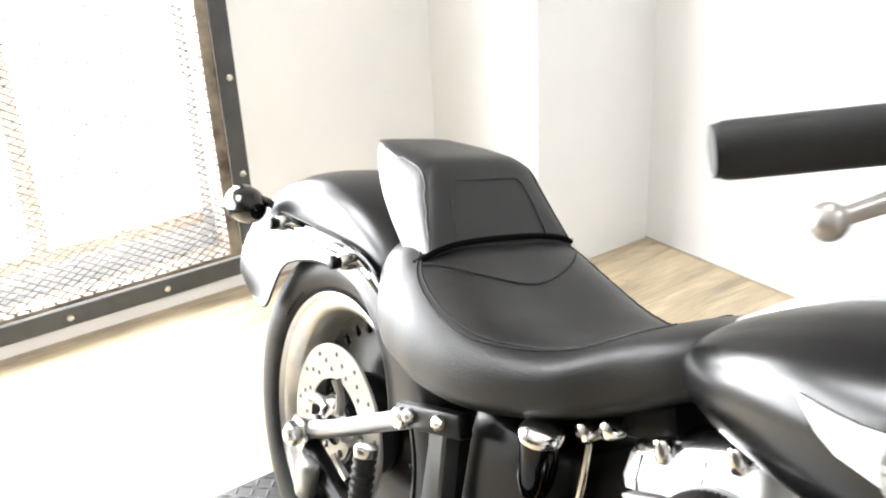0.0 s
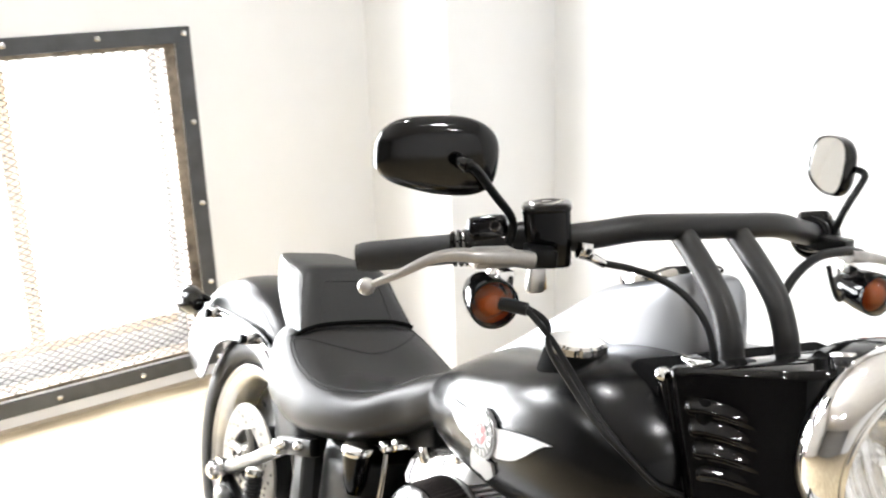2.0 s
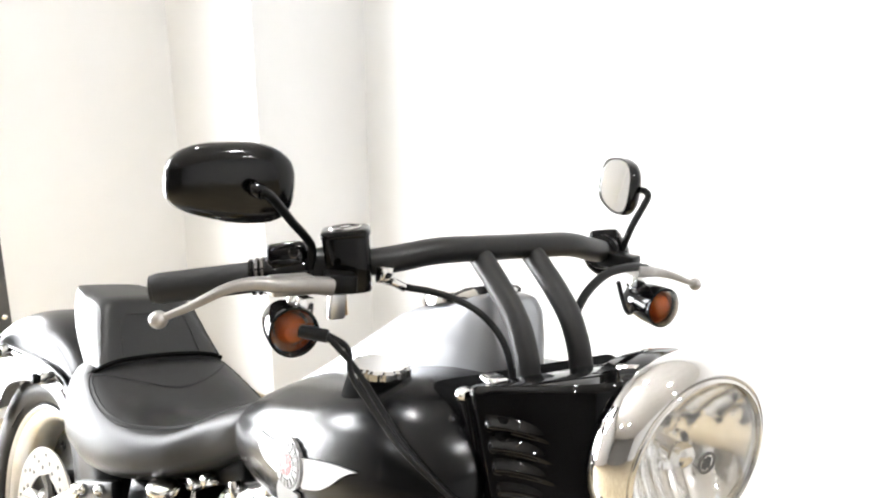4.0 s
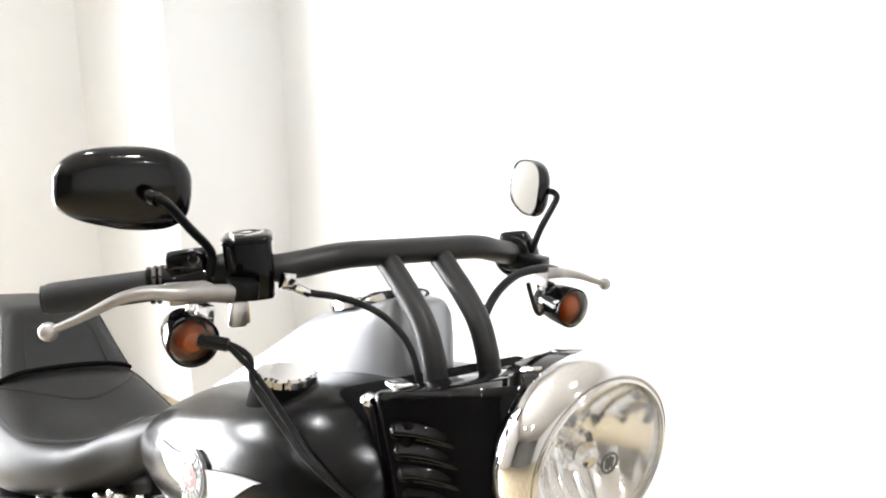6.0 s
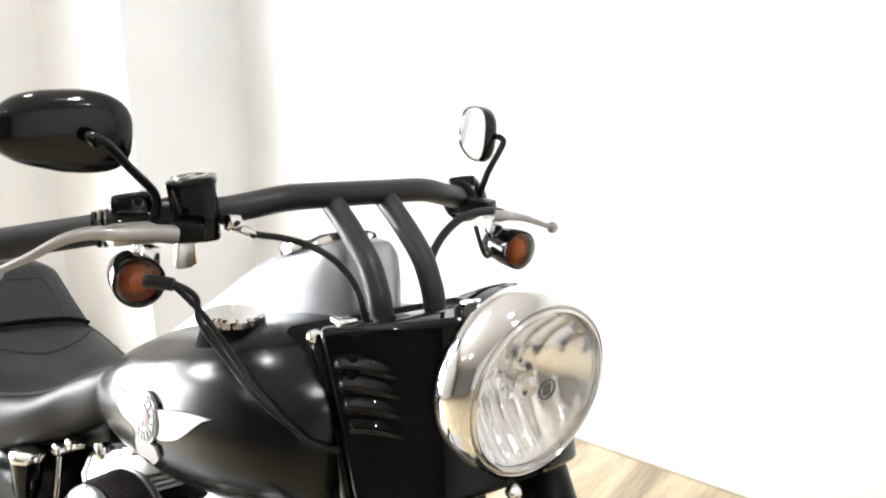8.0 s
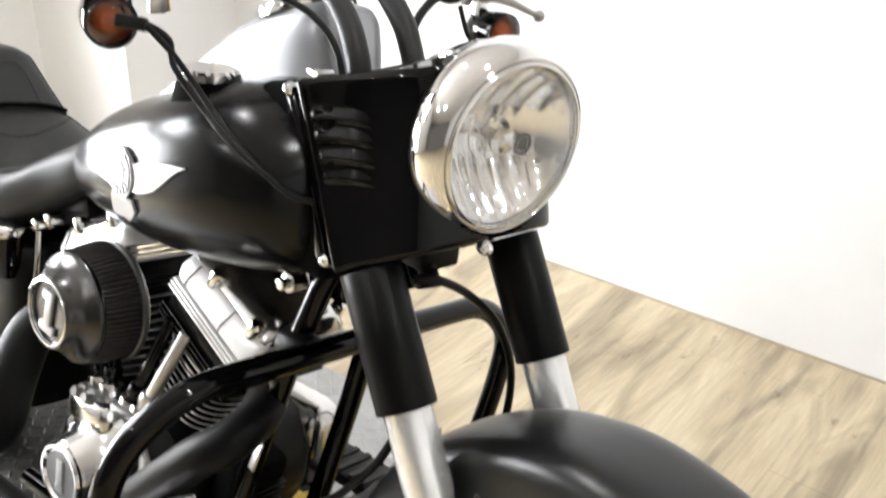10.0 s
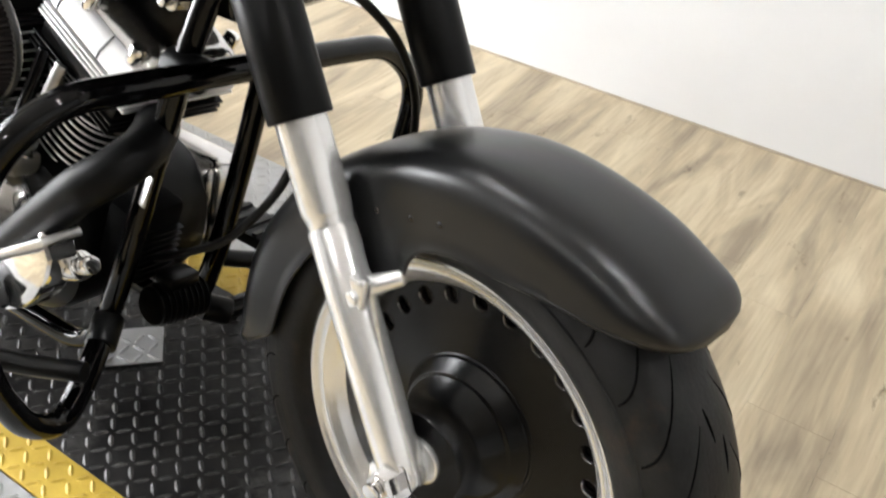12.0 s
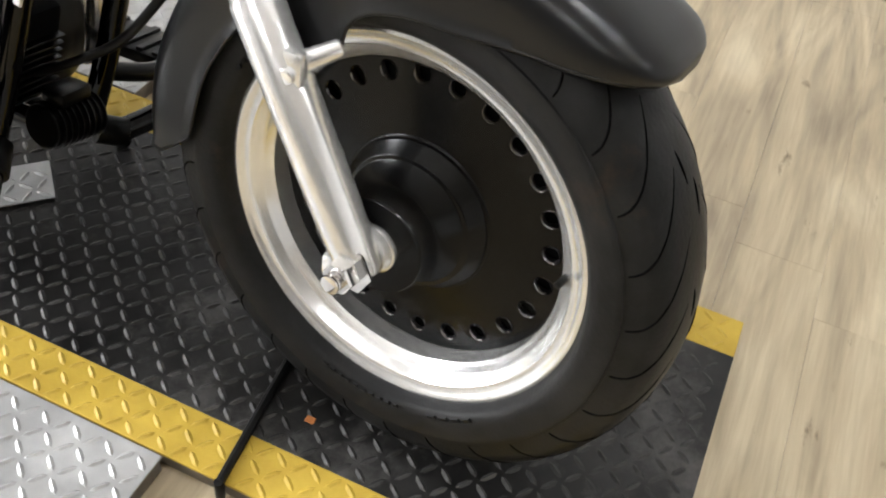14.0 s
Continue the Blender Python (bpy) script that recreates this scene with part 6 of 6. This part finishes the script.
for x, z in ((0.335, 0.525), (0.400, 0.548)):
    part("lug_bolt", bolt(B(), (x, -0.163, z), (0, -1, 0), 0.011, 0.010), CHROMEWORN, lug)
bm = B()
secs = []
for z, x, w in ((0.53, 0.385, 0.020), (0.50, 0.388, 0.018), (0.42, 0.392, 0.022), (0.34, 0.375, 0.034), (0.28, 0.352, 0.045), (0.22, 0.33, 0.05)):
    secs.append([Vector((x + dx * w, -0.140 + dy, z)) for dx, dy in ((-1, 0.012), (-1, -0.010), (-0.8, -0.014), (0.8, -0.014), (1, -0.010), (1, 0.012))])
loft(bm, secs)
part("frame_casting", bm, STEELFRAME, frame_part, "grey cast frame bracket")
bm = B()
box(bm, (0, 0, 0), (0.15, 0.02, 0.022), 0.004, m=Matrix.Translation((0.325, -0.190, 0.293)) @ pose(0, 0, 0, 0, -6, 0))
part("peg_bracket", bm, BLACKSATIN, bike, "flat black footpeg bracket")

# ---- swingarm, rear brake, rear lights ----
for s in (-1, 1):
    bm = B()
    tube(bm, bend_points([(0.018, s * 0.135, 0.335), (0.10, s * 0.140, 0.378), (0.325, s * 0.152, 0.515)], 0.05), 0.0145, 20)
    sa = part("swingarm", bm, CASE, bike, "silver painted swingarm tube")
    bm = B()
    tube(bm, bend_points([(0.0, s * 0.135, 0.318), (0.12, s * 0.140, 0.285), (0.42, s * 0.150, 0.26)], 0.05), 0.018, 16)
    part("lower_tube", bm, BLACKSATIN, sa)
    bm = B()
    bolt(bm, (0.018, s * 0.156, 0.332), (0, s, 0), 0.021, 0.018, dome=False)
    rod(bm, (0.018, s * 0.168, 0.332), (0.018, s * 0.180, 0.332), 0.012, 20)
    rod(bm, (0.018, s * 0.11, 0.332), (0.018, s * 0.158, 0.332), 0.025, 24)
    part("axle_nut", bm, CHROMEWORN, sa)
    bm = B()
    rod(bm, (0.315, s * 0.150, 0.512), (0.315, s * 0.172, 0.512), 0.016, 20, round_end=0.006)
    part("pivot_bolt", bm, CHROME, sa)
RD = at_side(0.028, -0.085, 0.330)
bm = B()
prof_o, prof_i = 0.146, 0.086
lathe(bm, [(0.088, 0.0), (0.146, 0.0), (0.147, 0.001), (0.147, 0.005), (0.146, 0.006), (0.088, 0.006), (0.087, 0.003), (0.088, 0.0)], RD, 80)
disc = part("brake_disc", bm, DISCSTEEL, rear_wheel, "drilled steel brake disc")
bm = B()
for k in range(5):
    a0 = 2 * math.pi * k / 5
    line = [RD @ Vector((r * math.cos(a0 + t), r * math.sin(a0 + t), 0.004)) for r, t in ((0.040, 0.0), (0.056, 0.10), (0.072, 0.28), (0.090, 0.42))]
    tube(bm, line, [0.013, 0.011, 0.010, 0.013], 8)
lathe(bm, [(0.026, -0.002), (0.052, -0.002), (0.053, 0.008), (0.026, 0.010)], RD, 40)
for k in range(5):
    a0 = 2 * math.pi * (k + 0.35) / 5
    p = RD @ Vector((0.042 * math.cos(a0), 0.042 * math.sin(a0), 0.010))
    bolt(bm, p, (0, -1, 0), 0.007, 0.005)
part("disc_carrier", bm, DISCSTEEL, disc)
bm = B()
for k in range(40):
    a = 2 * math.pi * k / 40
    r = (0.104, 0.118, 0.132)[k % 3]
    p = RD @ Vector((r * math.cos(a), r * math.sin(a), 0.0062))
    lathe(bm, [(0, 0.0004), (0.0042, 0.0004), (0.0042, -0.0002)], axis_frame(p, (0, -1, 0)), 10)
tagged(part("disc_holes", bm, STITCH, disc), kind="stuff")
bm = B()
lathe(bm, [(0.088, 0.012), (0.09, 0.03), (0.07, 0.06), (0.06, 0.09), (0, 0.09)], RH, 48)
lathe(bm, [(0.088, -0.012), (0.09, -0.03), (0.07, -0.06), (0.06, -0.09), (0, -0.09)], RH, 48)
part("hub", bm, BLACKSATIN, rear_wheel)
bm = B()
box(bm, (0.105, -0.135, 0.235), (0.10, 0.07, 0.065), 0.015, seg=3, m=None)
cal = part("brake_caliper", bm, BLACKSATIN, bike, "black rear brake caliper")
bm = B()
box(bm, (0.085, -0.168, 0.285), (0.045, 0.03, 0.075), 0.013, seg=3)
part("caliper_cover", bm, CASE, cal)
# passenger peg, folded up
bm = B()
rod(bm, (0.278, -0.188, 0.440), (0.300, -0.205, 0.29), 0.0145, 20)
peg = part("passenger_peg", bm, RUBBER, bike, "ribbed rubber passenger footpeg folded up")
for k in range(13):
    c = Vector((0.279, -0.189, 0.432)).lerp(Vector((0.300, -0.205, 0.29)), k / 12)
    part("peg_rib", lathe(B(), [(0.0145, -0.003), (0.0172, -0.002), (0.0172, 0.002), (0.0145, 0.003)], axis_frame(c, (0.022, -0.017, -0.15)), 20), RUBBER, peg)
bm = B()
rod(bm, (0.276, -0.187, 0.452), (0.278, -0.188, 0.438), 0.0175, 20)
part("peg_mount", bm, CHROMEWORN, peg)
# fender struts and rear indicators
for s in (-1, 1):
    bm = B()
    line = curve_points([(0.26, s * 0.132, 0.600), (0.18, s * 0.132, 0.648), (0.10, s * 0.131, 0.668), (-0.03, s * 0.131, 0.662), (-0.158, s * 0.131, 0.652)], 6)
    secs = []
    for i, p in enumerate(line):
        u = i / (len(line) - 1)
        hh, tt = 0.015 - 0.004 * u, 0.005
        secs.append([p + Vector((0, s * dy * tt, dz * hh)) for dy, dz in ((-1, -1), (0.6, -1), (1, -0.8), (1, 0.8), (0.6, 1), (-1, 1))])
    loft(bm, secs)
    st = part("fender_strut", bm, BLACKGLOSS, rear_fender, "gloss black fender strut")
    secs = []
    for i in range(8, len(line) - 1):
        pt, hh = line[i], 0.0065 * math.sin(math.pi * min(1, 0.15 + 0.7 * (i - 8) / (len(line) - 10)))
        secs.append([pt + Vector((0, s * (0.0048 + dy), -0.002 + dz * hh)) for dy, dz in ((0, -1), (0.002, -0.7), (0.002, 0.7), (0, 1))])
    part("strut_inlay", loft(B(), secs), CHROME, st, "bright strut inlay")
    for x, z, L in ((0.105, 0.664, 0.030), (-0.128, 0.652, 0.020)):
        p = Vector((x, s * 0.134, z))
        sb = part("strut_bolt", rod(B(), p, p + Vector((0, s * L, 0)), 0.0125, 20, round_end=0.003), CHROMEWORN, st)
        part("bolt_cap", rod(B(), p + Vector((0, s * L, 0)), p + Vector((0, s * (L + 0.014), 0)), 0.0105, 18, round_end=0.003), BLACKSATIN, sb)
    bm = B()
    tube(bm, curve_points([(-0.20, s * 0.128, 0.662), (-0.215, s * 0.145, 0.668), (-0.235, s * 0.155, 0.662)], 5), 0.008, 12)
    m = axis_frame((-0.235, s * 0.160, 0.652), (-1, 0, -0.05))
    lathe(bm, [(0, -0.045), (0.014, -0.042), (0.026, -0.025), (0.0325, 0.0), (0.0335, 0.028), (0.031, 0.034)], m, 36)
    ri = part("rear_indicator", bm, SHELL, rear_fender, "black bullet rear indicator")
    bm = B()
    lathe(bm, [(0.031, 0.032), (0.024, 0.039), (0, 0.043)], m, 30)
    part("lens", bm, AMBERBULB, ri)
# fork details
bm = B()
box(bm, (1.541, -0.124, 0.516), (0.030, 0.016, 0.040), 0.006)
rod(bm, (1.537, -0.112, 0.514), (1.571, -0.086, 0.536), 0.0125, 20, r2=0.0095, round_end=0.003)
rod(bm, (1.543, -0.130, 0.512), (1.543, -0.138, 0.512), 0.0085, 18, round_end=0.002)
part("fender_bracket", bm, ALU, bike, "polished fender bracket", STEER)
bm = B()
box(bm, (1.340, -0.02, 0.806), (0.045, 0.06, 0.030), 0.006)
rod(bm, (1.352, -0.034, 0.800), (1.358, -0.036, 0.775), 0.011, 18)
bolt(bm, (1.360, -0.036, 0.790), (1, 0, 0), 0.008, 0.008, dome=False)
rod(bm, (1.358, -0.052, 0.780), (1.358, -0.02, 0.776), 0.008, 16)
part("brake_junction", bm, BLACKSATIN, bike, "black brake line junction", STEER)
bm = B()
tube(bm, curve_points([(1.360, -0.080, 0.786), (1.38, -0.060, 0.789), (1.38, 0.008, 0.758), (1.38, 0.085, 0.703), (1.38, 0.139, 0.631), (1.378, 0.156, 0.552), (1.36, 0.158, 0.48), (1.33, 0.15, 0.42)], 8), 0.0055, 10)
part("brake_hose_lower", bm, HOSE, bike, "thin black brake hose")
bm = B()
box(bm, (1.33, 0, 0.830), (0.08, 0.23, 0.018), 0.006, m=None)
part("lower_yoke", bm, BLACKSATIN, bike, "black lower fork yoke", STEER)
# side stand on the far side
bm = B()
tube(bm, bend_points([(0.93, 0.12, 0.17), (0.98, 0.20, 0.11), (1.00, 0.265, 0.062)], 0.03), 0.012, 12)
part("side_stand", bm, BLACKSATIN, bike, "black side stand")

# tyre tread grooves: from each shoulder inwards, then bending along the tread
def tread_at(u):
    """Half width and radius at the share u of the way from ridge to crown."""
    k = min(int(u * (len(TREAD) - 1)), len(TREAD) - 2)
    f = u * (len(TREAD) - 1) - k
    return [a + (b - a) * f for a, b in zip(TREAD[k], TREAD[k + 1])]


# no recess is cut: near-black strips carry the grooves' shade in their colour
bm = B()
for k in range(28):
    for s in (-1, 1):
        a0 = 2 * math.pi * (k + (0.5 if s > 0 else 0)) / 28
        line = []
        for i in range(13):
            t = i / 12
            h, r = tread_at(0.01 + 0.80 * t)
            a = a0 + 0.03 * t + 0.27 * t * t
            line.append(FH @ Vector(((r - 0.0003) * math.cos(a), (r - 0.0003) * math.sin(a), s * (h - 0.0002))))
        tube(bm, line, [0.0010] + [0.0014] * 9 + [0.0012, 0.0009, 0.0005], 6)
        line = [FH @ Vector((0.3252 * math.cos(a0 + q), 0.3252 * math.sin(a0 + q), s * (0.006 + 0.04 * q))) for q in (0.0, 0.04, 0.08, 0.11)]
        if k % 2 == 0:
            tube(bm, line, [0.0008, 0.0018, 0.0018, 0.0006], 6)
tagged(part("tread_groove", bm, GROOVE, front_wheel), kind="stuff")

# ---- round about the lift ----
bm = B()
tread(bm, (-0.128, 0.0), (0.0, 0.092), 0.0065, 0.003)
bm.transform(pose(0.998, 0.053, 0, 0, 0, 46))
solid("tread_plate", bm, TREADALU, "loose bright aluminium tread plate lying on the black deck", "metal plate", smooth=0)
wing_l = thing("side_extension", "aluminium tread plate side extension beside the lift", "lift panel")
bm = B()
tread(bm, (-0.30, DY1 + 0.003), (0.93, 0.66), 0.001, 0.004)
part("top_plate", bm, TREADALU, wing_l, smooth=0)
bm = B()
box(bm, (0.315, 0.500, -0.0165), (1.226, 0.318, 0.027), 0.001)
part("side_plate", bm, DECKEDGE, wing_l, "worn folded edge")
bm = B()
tube(bm, [Vector((1.506, -0.2535, 0.006)), Vector((1.482, -0.04, 0.006)), Vector((1.472, 0.05, 0.006))], 0.0065, 8)
rod(bm, (1.506, -0.2555, 0.010), (1.507, -0.257, -0.022), 0.0065, 10)
solid("tie_strap", bm, HOSE, "thin black tie strap lying over the platform's edge", "strap")
